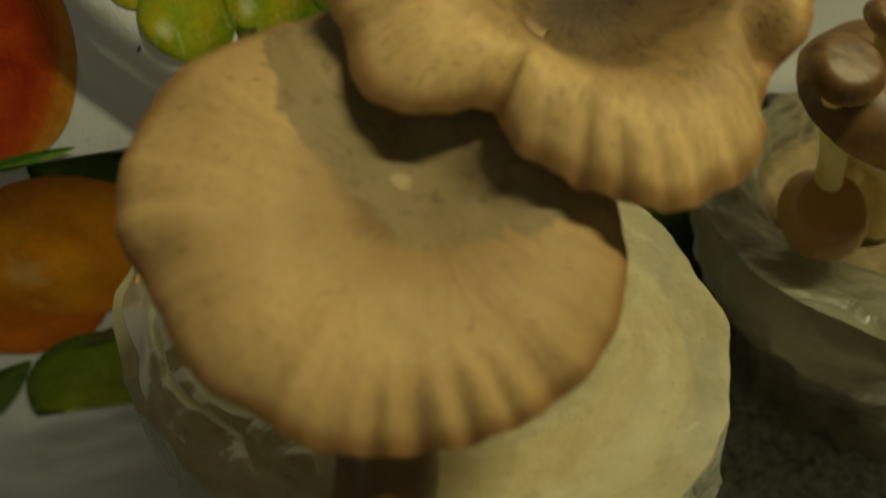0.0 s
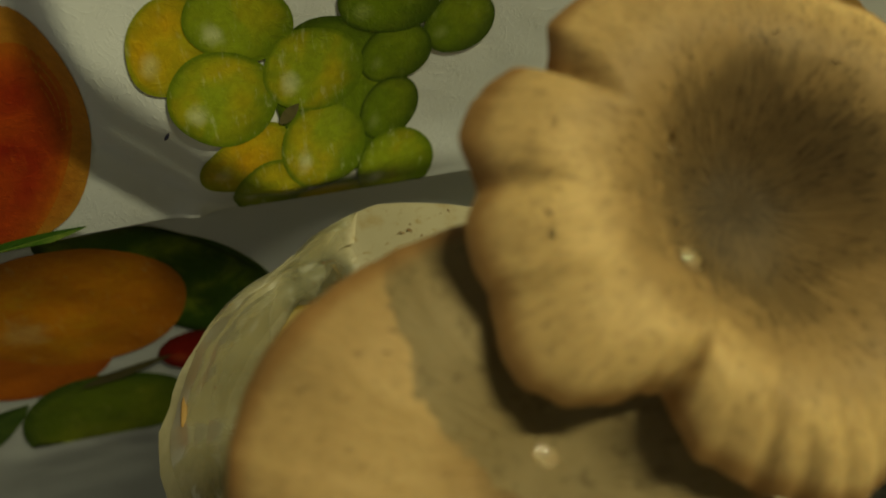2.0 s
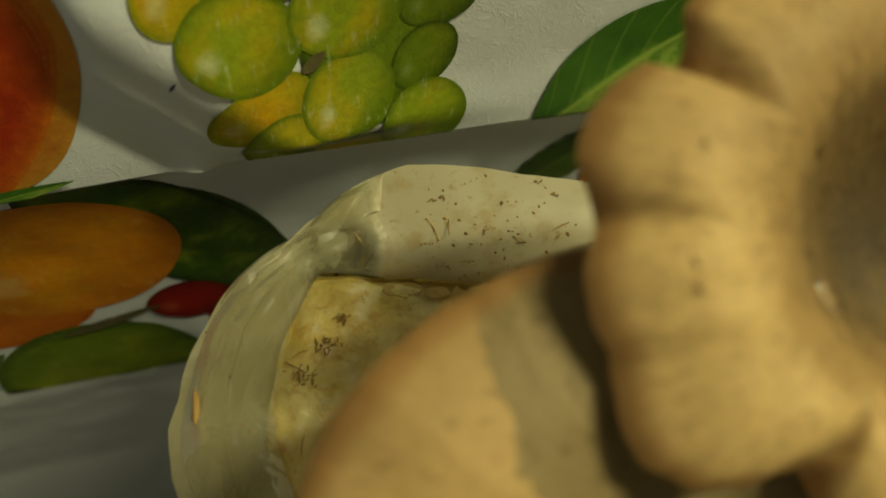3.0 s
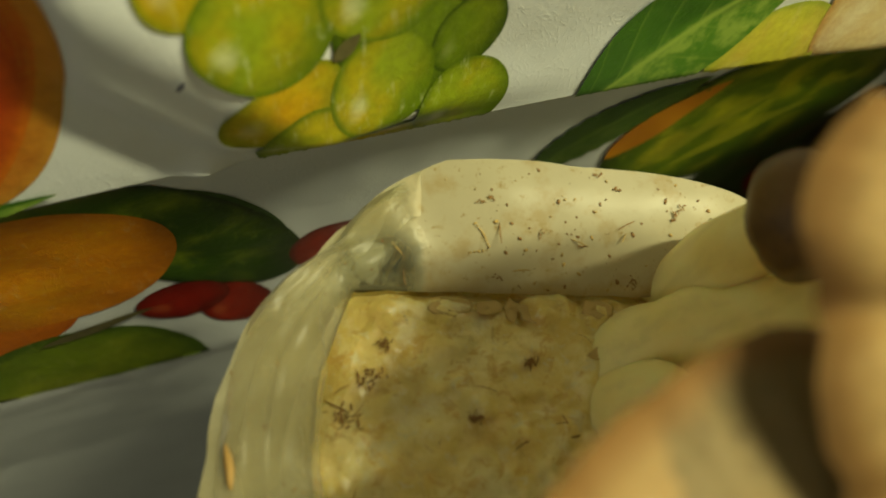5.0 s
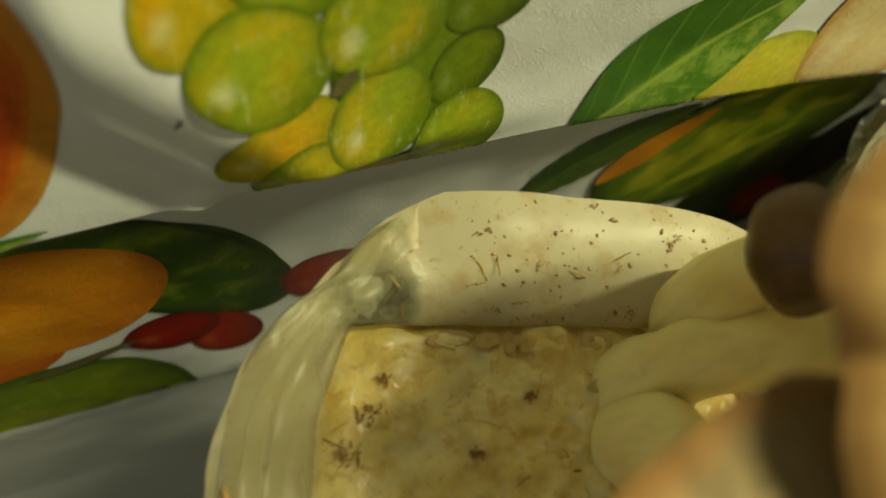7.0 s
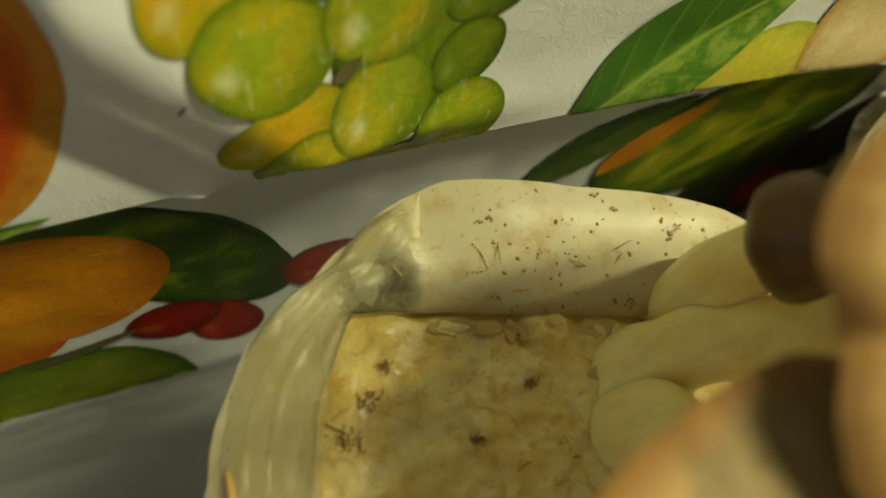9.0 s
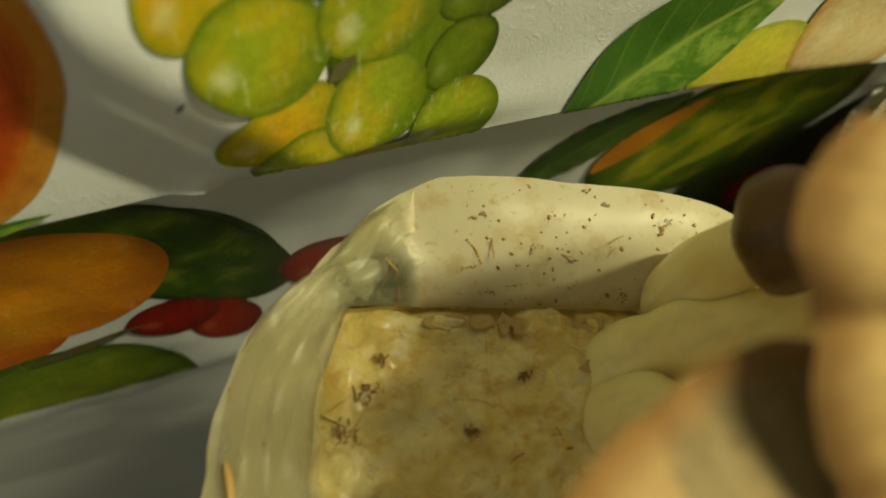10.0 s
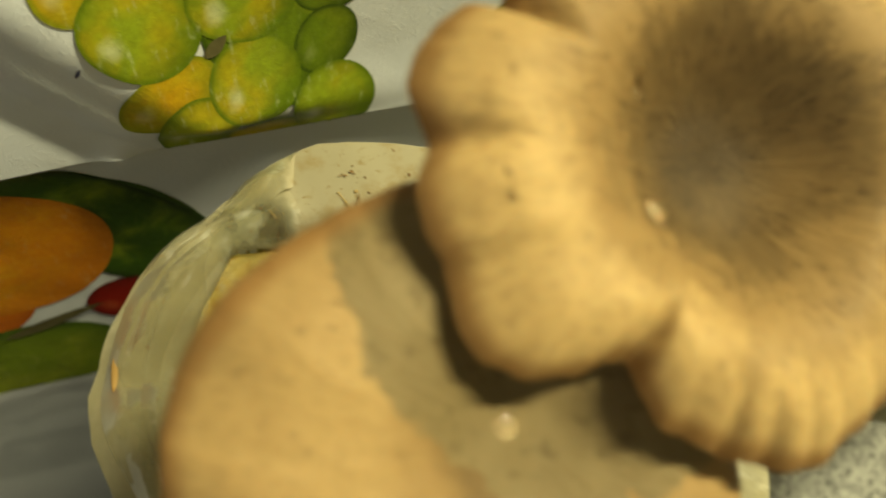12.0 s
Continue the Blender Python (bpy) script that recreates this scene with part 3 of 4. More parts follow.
slab("wall_south", (X0, Y0 - 0.1, GROUND - 0.05), (X1, Y0, TOP), M_BOUNCE, "plain unseen wall closing the room, set close to bounce light", "wall")
# opening made only to hold the added fill lamp
GAP_Y, GAP_Z = (-0.62, 0.02), (0.55, 1.35)
bm = bmesh.new()
box(bm, (X0 - 0.1, Y0 - 0.1, GROUND - 0.05), (X0, Y1 + 0.1, GAP_Z[0]))
box(bm, (X0 - 0.1, Y0 - 0.1, GAP_Z[1]), (X0, Y1 + 0.1, TOP))
box(bm, (X0 - 0.1, Y0 - 0.1, GAP_Z[0]), (X0, GAP_Y[0], GAP_Z[1]))
box(bm, (X0 - 0.1, GAP_Y[1], GAP_Z[0]), (X0, Y1 + 0.1, GAP_Z[1]))
tagged(mesh_object("wall_west", bm, M_PLASTER, False), "plain plastered wall with an added opening for the fill lamp", "wall", kind="structure")
slab("wall_east", (X1, Y0 - 0.1, GROUND - 0.05), (X1 + 0.1, Y1 + 0.1, TOP), M_PLASTER, "plain plastered wall closing the room", "wall")
slab("ceiling", (X0 - 0.1, Y0 - 0.1, TOP), (X1 + 0.1, Y1 + 0.1, TOP + 0.1), M_BOUNCE, "plain unseen ceiling closing the room, paler to bounce light", "ceiling")


# ---- the hanging oilcloth ----
def crease_z(x):
    return 0.2738 - 0.045 * max(0.0, x + 0.03) - 0.16 * max(0.0, x - 0.12) ** 2 * 3


def cloth_y(x, z):
    d = z - crease_z(x)
    if d < 0:
        y = 0.305 + 0.0026 * (1 - math.exp(d / 0.004)) + 0.030 * (1 - math.exp(d / 0.16))
        y += 0.0012 * noise.noise(Vector((x * 16, z * 9, 4))) + 0.0007 * noise.noise(Vector((x * 55, z * 38, 7))) * ease(-d / 0.006) + 0.09 * max(0.0, -d - 0.178) * ease((-d - 0.178) / 0.03)
        y = min(y, 0.348)
        return y
    y = 0.305 + 0.0016 * (noise.noise(Vector((x * 9, z * 11, 1))) - 0.2) + 0.002 * ease((x - 0.02) / 0.03) * ease((d - 0.004) / 0.03)
    # the slack hangs forward in a broad bulge that drops off steeply along a slanting fold
    across = (x + 0.0523) * 0.769 + (z - 0.3242) * 0.64
    along = (x + 0.0523) * 0.64 - (z - 0.3242) * 0.769
    steep = 0.012 + 0.016 * ease(-along / 0.03)
    y -= ease((x + 0.064) / 0.016) * (0.0064 * ease((across + 0.009) / steep) + 0.0058 * ease((across - 0.002) / 0.022)) * math.exp(-(max(0.0, across - 0.006) / 0.040) ** 2) * ease((d - 0.001) / 0.016)
    y -= 0.0030 * math.exp(-((x + 0.0275) / 0.006) ** 2 - (d / 0.006) ** 2)
    return y


def cloth_point(x, z, proud=0.0):
    return Vector((x, cloth_y(x, z) - proud, z))


def hanging_cloth():
    xs = [-0.45 + 0.006 * i for i in range(50)] + [-0.15 + 0.003 * i for i in range(150)] + [0.30 + 0.008 * i for i in range(40)]
    ds = [-0.79 + 0.016 * i for i in range(20)] + [-0.47 + 0.008 * i for i in range(30)] + [-0.23 + 0.006 * i for i in range(34)] + [-0.026 + 0.002 * i for i in range(10)] + [-0.006 + 0.0006 * i for i in range(14)] + [0.0024 + 0.003 * i for i in range(50)]
    bm = bmesh.new()
    rows = []
    for d in ds:
        rows.append([cloth_point(x, crease_z(x) + d) for x in xs])
    grid(bm, rows)
    cloth = mesh_object("oilcloth", bm, M_CLOTH)
    tagged(cloth, "white embossed oilcloth printed with fruit, creased, hanging behind the bags", "tablecloth")
    return cloth


oilcloth = hanging_cloth()
PROUD = [0.00025]


def printed(name, kind, outline_fn, rings=16, turns=64):
    """A printed shape that follows the cloth: outline_fn(ring, angle) gives x, z and the local place."""
    PROUD[0] += 0.00002
    bm = bmesh.new()
    rows, uvs = [], []
    for i in range(rings + 1):
        row, uv = [], []
        for j in range(turns):
            x, z, u, v = outline_fn(max(i / rings, 0.001), math.tau * j / turns)
            row.append(cloth_point(x, z, PROUD[0]))
            uv.append((0.5 + 0.5 * u, 0.5 + 0.5 * v))
        rows.append(row)
        uvs.append(uv)
    grid(bm, rows, closed=True, uvs=uvs)
    bmesh.ops.recalc_face_normals(bm, faces=bm.faces)
    return part(name, bm, PRINTS[kind], oilcloth)


def printed_fruit(name, kind, x, z, a, b, turn, cut, square=0.0, wob=0.03, seed=1.0):
    c, s = math.cos(radians(turn)), math.sin(radians(turn))

    def at(ring, angle):
        w = 1 + wob * noise.noise(Vector((math.cos(angle) * 1.2, math.sin(angle) * 1.2, seed)))
        u, v = ring * math.cos(angle), ring * math.sin(angle)
        p = abs(math.cos(angle)) ** 3 + abs(math.sin(angle)) ** 3
        w *= 1 + square * (p ** (-1 / 3) - 1)
        p, q = a * u * w, b * v * w
        px, pz = x + p * c - q * s, z + p * s + q * c
        if cut > 0:
            pz = max(pz, crease_z(px) - 0.0007)
        else:
            pz = min(max(pz, 0.0975 - 0.155 * (px + 0.13)), crease_z(px) - 0.0010)
        return px, pz, u * c - v * s, u * s + v * c
    return printed(name, kind, at)


def printed_leaf(name, kind, x0, z0, x1, z1, wide, bend=0.0, notch=0.0, cut=0):
    ax, az = x1 - x0, z1 - z0
    ln = math.hypot(ax, az)
    ux, uz = ax / ln, az / ln
    PROUD[0] += 0.00002
    bm = bmesh.new()
    rows, uvs = [], []
    for i in range(81):
        t = i / 80
        half = wide * (math.sin(math.pi * t ** 0.85) ** 0.8) * (1 + notch * (abs((t * 11) % 1 - 0.5) - 0.25)) + 1e-5
        off = bend * math.sin(math.pi * t)
        row, uv = [], []
        for j in range(27):
            s = (j / 26 * 2 - 1)
            q = off + s * half
            px, pz = x0 + ax * t - uz * q, z0 + az * t + ux * q
            if cut:
                pz = max(pz, crease_z(px) - 0.0007) if cut > 0 else min(pz, crease_z(px) - 0.0010)
            row.append(cloth_point(px, pz, PROUD[0]))
            uv.append((t, 0.5 + 0.5 * s))
        rows.append(row)
        uvs.append(uv)
    grid(bm, rows, uvs=uvs)
    bmesh.ops.recalc_face_normals(bm, faces=bm.faces)
    return part(name, bm, PRINTS[kind], oilcloth)


# name, print, x, z, half length, half height, turn, which side of the crease it is cut off at
FRUIT = [
    ("printed_mango", "mango_skin", -0.0780, 0.3225, 0.0475, 0.0238, -105, 1),
    ("printed_mango", "mango", -0.0855, 0.3130, 0.0485, 0.0212, -117, 1),
    ("printed_orange", "orange_low", -0.1200, 0.1880, 0.0410, 0.0375, -24, -1),
    ("printed_mango", "green_mango", -0.0400, 0.2200, 0.0740, 0.0275, -55, -1),
    ("printed_tomato", "tomato", 0.0225, 0.1740, 0.0200, 0.0264, 25, -1),
    ("printed_tomato", "tomato", -0.0227, 0.1405, 0.0266, 0.0150, 105, -1),
    ("printed_tomato", "tomato", -0.0440, 0.1600, 0.0200, 0.0180, -55, -1),
    ("printed_orange", "orange", -0.0865, 0.2180, 0.0455, 0.0465, -18, -1),
    ("printed_pod", "pod", -0.0900, 0.0870, 0.0500, 0.0715, 12, -1),
    ("printed_grape", "grape_dark", 0.0318, 0.3200, 0.0240, 0.0340, 20, 1),
    ("printed_grape", "grape_amber", -0.0226, 0.3520, 0.0162, 0.0133, -113, 1),
    ("printed_grape", "grape_dark", 0.0753, 0.3423, 0.0136, 0.0123, 8, 1),
    ("printed_grape", "grape_dark", 0.0517, 0.3335, 0.0139, 0.0118, 13, 1),
    ("printed_grape", "grape_dark", 0.0492, 0.3099, 0.0117, 0.0140, -20, 1),
    ("printed_grape", "grape_dark", 0.0489, 0.3541, 0.0179, 0.0116, -10, 1),
    ("printed_grape", "grape_amber", -0.0068, 0.3040, 0.0185, 0.0120, 38, 1),
    ("printed_grape", "grape", 0.0262, 0.2680, 0.0165, 0.0145, -20, 1),
    ("printed_grape", "grape", 0.0010, 0.2845, 0.0138, 0.0185, -12, 1),
    ("printed_grape", "grape", -0.0008, 0.3555, 0.0177, 0.0132, -25, 1),
    ("printed_grape", "grape", 0.0516, 0.2818, 0.0163, 0.0186, 5, 1),
    ("printed_grape", "grape", -0.0098, 0.3305, 0.0165, 0.0187, 55, 1),
    ("printed_grape", "grape", 0.0228, 0.3021, 0.0162, 0.0186, 13, 1),
    ("printed_grape", "grape", 0.0217, 0.3339, 0.0180, 0.0157, -24, 1),
    ("printed_pepper", "yellow_pepper", 0.1834, 0.2684, 0.0295, 0.0231, 5, 1),
    ("printed_pod", "dark_pod", 0.296, 0.119, 0.0666, 0.0600, 16, -1),
    ("printed_tomato", "tomato", 0.320, 0.105, 0.0235, 0.0400, 50, -1),
    ("printed_plum", "black_plum", 0.342, 0.162, 0.0400, 0.0544, 22, -1),
    ("printed_cucumber", "cucumber", 0.222, 0.205, 0.0750, 0.0625, 4, -1),
    ("printed_peach", "cream_fruit", 0.2430, 0.286, 0.0400, 0.0450, -3, 1),
]
printed_leaf("printed_leaf", "leaf_dark", -0.078, 0.268, 0.000, 0.203, 0.020)
for i, (name, kind, x, z, a, b, turn, cut) in enumerate(FRUIT):
    printed_fruit(name, kind, x, z, a, b, turn, cut, 0.12, 0.04, i * 1.7)
printed_leaf("printed_leaf", "leaf", 0.1000, 0.2580, 0.1840, 0.3140, 0.0275, 0.006, 0.0, 1)
printed_leaf("printed_stripe", "stripe_orange", 0.1490, 0.1930, 0.1850, 0.2470, 0.0120, 0.004, 0.0, -1)
printed_leaf("printed_stripe", "stripe_yellow", 0.1760, 0.1700, 0.2300, 0.2270, 0.0050, 0.003)
printed_leaf("printed_stripe", "stripe_yellow", 0.2000, 0.1640, 0.2640, 0.2080, 0.0055, 0.003)
printed_leaf("printed_leaf", "leaf_dark", 0.1060, 0.1960, 0.1680, 0.2560, 0.0175, 0.006, 0.2, -1)
printed_leaf("printed_leaf", "leaf", -0.112, 0.272, -0.066, 0.279, 0.0035)
printed_leaf("printed_stalk", "stalk", -0.102, 0.150, -0.056, 0.163, 0.0040)
printed_leaf("printed_leaf", "leaf_dark", -0.170, 0.104, -0.128, 0.146, 0.0110, 0.004)
printed_leaf("printed_stalk", "stalk", 0.0075, 0.3165, 0.0150, 0.3225, 0.0024)
printed_leaf("pen_mark", "ink", -0.0312, 0.3200, -0.0292, 0.3238, 0.0006)


# ---- the grow bags ----
def pleat(d, seed):
    """How far the collar puffs up at an angle; the flat back flap hardly does."""
    a = radians(d)
    off = abs((d - 72 + 180) % 360 - 180)
    return 0.0016 * ease((off - 26) / 12) * noise.noise(Vector((math.cos(a) * 9, math.sin(a) * 9, seed + 2)))


def grow_bag(at, foot, bulge, rim, mouth, z_rim_of, z_in, film, collar, label, crumple=0.004, seed=0.0, flap=None, foot_off=0.0, flare=0.66):
    """A polythene sack: side wall, and a collar turned inwards to the block."""
    bag = thing("grow_bag", (at[0], at[1], FLOOR), label, "grow bag", "mushroom grow bags")
    turns = 150

    def ring(radius_of, z_of, rough, k):
        row = []
        for j in range(turns):
            d = 360 * j / turns
            z = z_of(d)
            a = radians(d)
            r = radius_of(d)
            calm = 0.3 if flap and abs((d - 68 + 180) % 360 - 180) < 30 and z > 0.24 else 1.0
            p = Vector((math.cos(a) * 3.2, math.sin(a) * 3.2, z * 22 + seed))
            r += calm * rough * (noise.ridged_multi_fractal(p, 0.9, 2.1, 3, 1.0, 2.0) - 1.0)
            r += calm * rough * 0.9 * noise.noise(Vector((math.cos(a) * 7, math.sin(a) * 7, z * 6 + seed)))
            row.append(Vector((at[0] + r * math.cos(a), at[1] + r * math.sin(a), z + calm * k * noise.noise(p * 1.3))))
        return row
    wall = []
    steps = 34
    for i in range(steps + 1):
        t = i / steps

        def z_of(d, t=t):
            return FLOOR + 0.0015 + (z_rim_of(d) - FLOOR - 0.0015) * t

        def radius_of(d, t=t):
            low = foot + (bulge - foot) * ease(t / 0.35)
            return low + (rim(d) - low) * ease((t - flare) / (1 - flare))
        row = ring(radius_of, z_of, crumple * (0.35 + 0.65 * min(1.0, (1 - t) * 5)), 0.0008 if 0 < i else 0)
        wall.append([p + Vector((0, foot_off * ease(1 - t / 0.8), 0)) for p in row])
    bm = bmesh.new()
    made = grid(bm, wall, closed=True)
    bm.faces.new(made[0])
    part("bag_wall", bm, film, bag)
    rows = [[p + Vector((0, 0, 0.0004)) for p in wall[-1]]]
    for i in range(1, 11):
        t = i / 10

        def radius_of(d, t=t):
            return rim(d) + (mouth(d) - rim(d)) * t
        row = ring(radius_of, lambda d: 0.0, crumple * 0.12, 0)
        for j, p in enumerate(row):
            zr = z_rim_of(360 * j / turns)
            p.z = zr + (z_in - zr) * (t ** 1.25) + (0.0022 + pleat(360 * j / turns, seed)) * math.sin(math.pi * t) + 0.0003 * noise.noise(p * 60)
        rows.append(row)
    for more, drop in ((0.0016, 0.0014), (0.0045, 0.0020), (0.0100, 0.0022)):
        roll = ring(lambda d: mouth(d) + more, lambda d: 0.0, crumple * 0.12, 0)
        for p, q in zip(roll, rows[10]):
            p.z = q.z - drop
        rows.append(roll)
    if flap is None:
        bm = bmesh.new()
        grid(bm, rows, closed=True)
        part("collar", bm, collar, bag)
        return bag
    first, last = (round(d / 360 * turns) for d in (40, 99))
    bm = bmesh.new()
    grid(bm, [row[first:last + 1] for row in rows])
    part("back_flap", bm, flap, bag, "smooth cream film folded over, flecked with brown")
    bm = bmesh.new()
    grid(bm, [row[last:] + row[:first + 1] for row in rows])
    part("collar", bm, collar, bag, "crumpled translucent film turned inwards")
    return bag


def chord(cx, cy, x0, y0, x1, y1):
    """Radius from (cx, cy) to the straight line through two points, by angle."""
    def reach(d):
        a = radians(d)
        ux, uy = math.cos(a), math.sin(a)
        ex, ey = x1 - x0, y1 - y0
        den = ux * ey - uy * ex
        if abs(den) < 1e-6:
            return 9.0
        r = ((x0 - cx) * ey - (y0 - cy) * ex) / den
        return r if r > 0 else 9.0
    return reach


BAG = (0.055, 0.175)
rim_line = chord(*BAG, 0.040, 0.285, 0.129, 0.246)
mouth_line = chord(*BAG, 0.000, 0.259, 0.085, 0.229)
rim_round = round_table([(0, 0.092), (45, 0.103), (70, 0.108), (98, 0.112), (119, 0.1115), (131, 0.116), (142, 0.117), (158, 0.1135), (178, 0.1035), (200, 0.0945), (220, 0.092), (270, 0.095), (320, 0.094)])
mouth_round = round_table([(0, 0.046), (30, 0.056), (60, 0.080), (122, 0.098), (135, 0.094), (150, 0.089), (180, 0.078), (215, 0.062), (250, 0.045), (320, 0.042)])


def rim_1(d):
    a, b = rim_round(d), min(rim_line(d), 0.3)
    h = max(0.016 - abs(a - b), 0.0) / 0.016
    return min(a, b) - h * h * 0.004


def rim_z_1(d):
    off = abs((d - 73 + 180) % 360 - 180)
    return 0.2835 - 0.0145 * ease((off - 18) / 36)


def mouth_1(d):
    return min(mouth_round(d), mouth_line(d))


BAG_1 = grow_bag(BAG, 0.080, 0.098, rim_1, mouth_1, rim_z_1, 0.2660, M_FILM, M_COLLAR, "milky polythene sack full of mushroom compost, mouth turned in", 0.0050, 0.0, M_FLAP)


def block(name, at, mouth, z, label, seed=0.0, material=None, lumps=(), taper=0.98, depth=None, fill=None):
    """The compost block's top: lumpy, overgrown with white threads."""
    bm = bmesh.new()
    rows = []
    turns, rings = 240, 90
    for i in range(rings + 1):
        t = max(i / rings, 0.002)
        row = []
        for j in range(turns):
            d = 360 * j / turns
            a = radians(d)
            r = (mouth(d) + 0.004) * t
            p = Vector((at[0] + r * math.cos(a), at[1] + r * math.sin(a), z))
            h = 0.0017 * noise.fractal(p * 60 + Vector((seed, 0, 0)), 0.8, 2.0, 4)
            h += 0.0013 * (1 - abs(noise.noise(p * 105 + Vector((2, seed, 0))))) ** 3 + 0.0016 * abs(noise.noise(p * 190 + Vector((seed, 3, 0)))) + 0.0006 * noise.noise(p * 380 + Vector((0, seed, 0)))
            for x, y, wide, high in lumps:
                q = math.hypot(p.x - x + 0.0008 * noise.noise(p * 300), p.y - y) / wide
                if q < 3:
                    h += high * math.exp(-q ** 4) * (1 - 0.45 * math.exp(-(q / 0.5) ** 2) + 0.3 * noise.noise(p * 420))
            p.z += h - 0.004 * ease((t - 0.90) / 0.1)
            row.append(p)
        rows.append(row)
    side = [Vector((at[0] + (p.x - at[0]) * taper, at[1] + (p.y - at[1]) * taper, z - depth if depth else FLOOR + 0.004)) for p in rows[-1]]
    rows.append([p + (q - p) * 0.1 for p, q in zip(rows[-1], side)])
    if fill:
        for down, wide in ((0.014, 0.93), (0.045, 0.95), (0.100, 0.94), (z - FLOOR - 0.006, 0.84)):
            ring = []
            for j in range(turns):
                d = 360 * j / turns
                r = min(fill(d), 0.0985) * wide
                ring.append(Vector((at[0] + r * math.cos(radians(d)), at[1] + r * math.sin(radians(d)), z - down)))
            rows.append(ring)
    else:
        rows.append(side)
    made = grid(bm, rows, closed=True)
    bm.faces.new(made[-1])
    bm.faces.new(list(reversed(made[0])))
    return tagged(mesh_object(name, bm, material or M_BLOCK), label, "compost block")


def block_1(d):
    return min(mouth_line(d), max(mouth_1(d), 0.078))


BLOCK_1 = block("compost_block", BAG, block_1, 0.2625, "cream compost block overgrown with mycelium, straw flecks showing", fill=rim_1, lumps=((0.0120, 0.2515, 0.0060, 0.0030), (0.0290, 0.2465, 0.0065, 0.0038), (0.0560, 0.2365, 0.0070, 0.0036), (0.0740, 0.2300, 0.0050, 0.0030), (0.0247, 0.2365, 0.0064, 0.0046), (0.0380, 0.2400, 0.0060, 0.0022), (0.0560, 0.2350, 0.0060, 0.0025), (0.0680, 0.2290, 0.0040, 0.0030), (0.0250, 0.2140, 0.0028, 0.0022), (0.0120, 0.2440, 0.0035, 0.0018), (0.0400, 0.2150, 0.0025, 0.0018), (0.0330, 0.2050, 0.0030, 0.0020)))


def sliver(bm, at, turn, long, wide, high, bend=0.0, tilt=0.0):
    """A splinter of straw: a flat, bent, pointed strip."""
    m = Matrix.Translation(at) @ Euler((radians(tilt), radians(tilt * 0.6), turn)).to_matrix().to_4x4()
    rows = []
    for i in range(6):
        t = i / 5 * 2 - 1
        w = wide * (1 - 0.65 * abs(t) ** 3)
        lift = bend * (1 - t * t)
        rows.append([m @ Vector((long * t, y * w + bend * 0.6 * t * t, z * high + lift)) for y, z in ((-1, 0), (-0.6, 1), (0.6, 1), (1, 0), (0.5, -0.8), (-0.5, -0.8))])
    made = grid(bm, rows, closed=True)
    bm.faces.new(made[0])
    bm.faces.new(list(reversed(made[-1])))


def chip(bm, at, turn, size, rng):
    """A torn flake: an uneven outline, thin, slightly cupped."""
    m = Matrix.Translation(at) @ pose(0, 0, 0, rng.uniform(-5, 5), rng.uniform(-5, 5), turn)
    rows = []
    reach = [size * rng.uniform(0.60, 1.05) for _ in range(13)]
    for ring, lift in ((0.02, -0.10), (0.55, -0.04), (0.9, 0.10), (1.0, 0.06), (0.92, -0.02), (0.4, -0.20)):
        rows.append([m @ Vector((ring * r * math.cos(math.tau * j / 13), 0.6 * ring * r * math.sin(math.tau * j / 13), size * (0.6 * lift + 0.05 * math.sin(j * 1.3) * ring))) for j, r in enumerate(reach)])
    made = grid(bm, rows, closed=True)
    bm.faces.new(made[0])
    bm.faces.new(list(reversed(made[-1])))


def fleck(bm, at, size, flat, turn, normal):
    q = normal.to_track_quat("Z", "Y").to_matrix().to_4x4()
    m = Matrix.Translation(at) @ q @ pose(0, 0, 0, 0, 0, turn) @ Matrix.Diagonal((size, size * 0.6, flat, 1))
    made = bmesh.ops.create_icosphere(bm, subdivisions=1, radius=1, matrix=m)
    for v in made["verts"]:
        v.co += (v.co - at) * 0.5 * noise.noise(v.co * 900)


def collar_place(d, t):
    a, t = radians(d), max(t, 0.0)
    r = rim_1(d) + (mouth_1(d) - rim_1(d)) * t
    z = rim_z_1(d) + (0.2660 - rim_z_1(d)) * t ** 1.25 + (0.0022 + pleat(d, 0.0)) * math.sin(math.pi * t)
    return Vector((BAG[0] + r * math.cos(a), BAG[1] + r * math.sin(a), z))


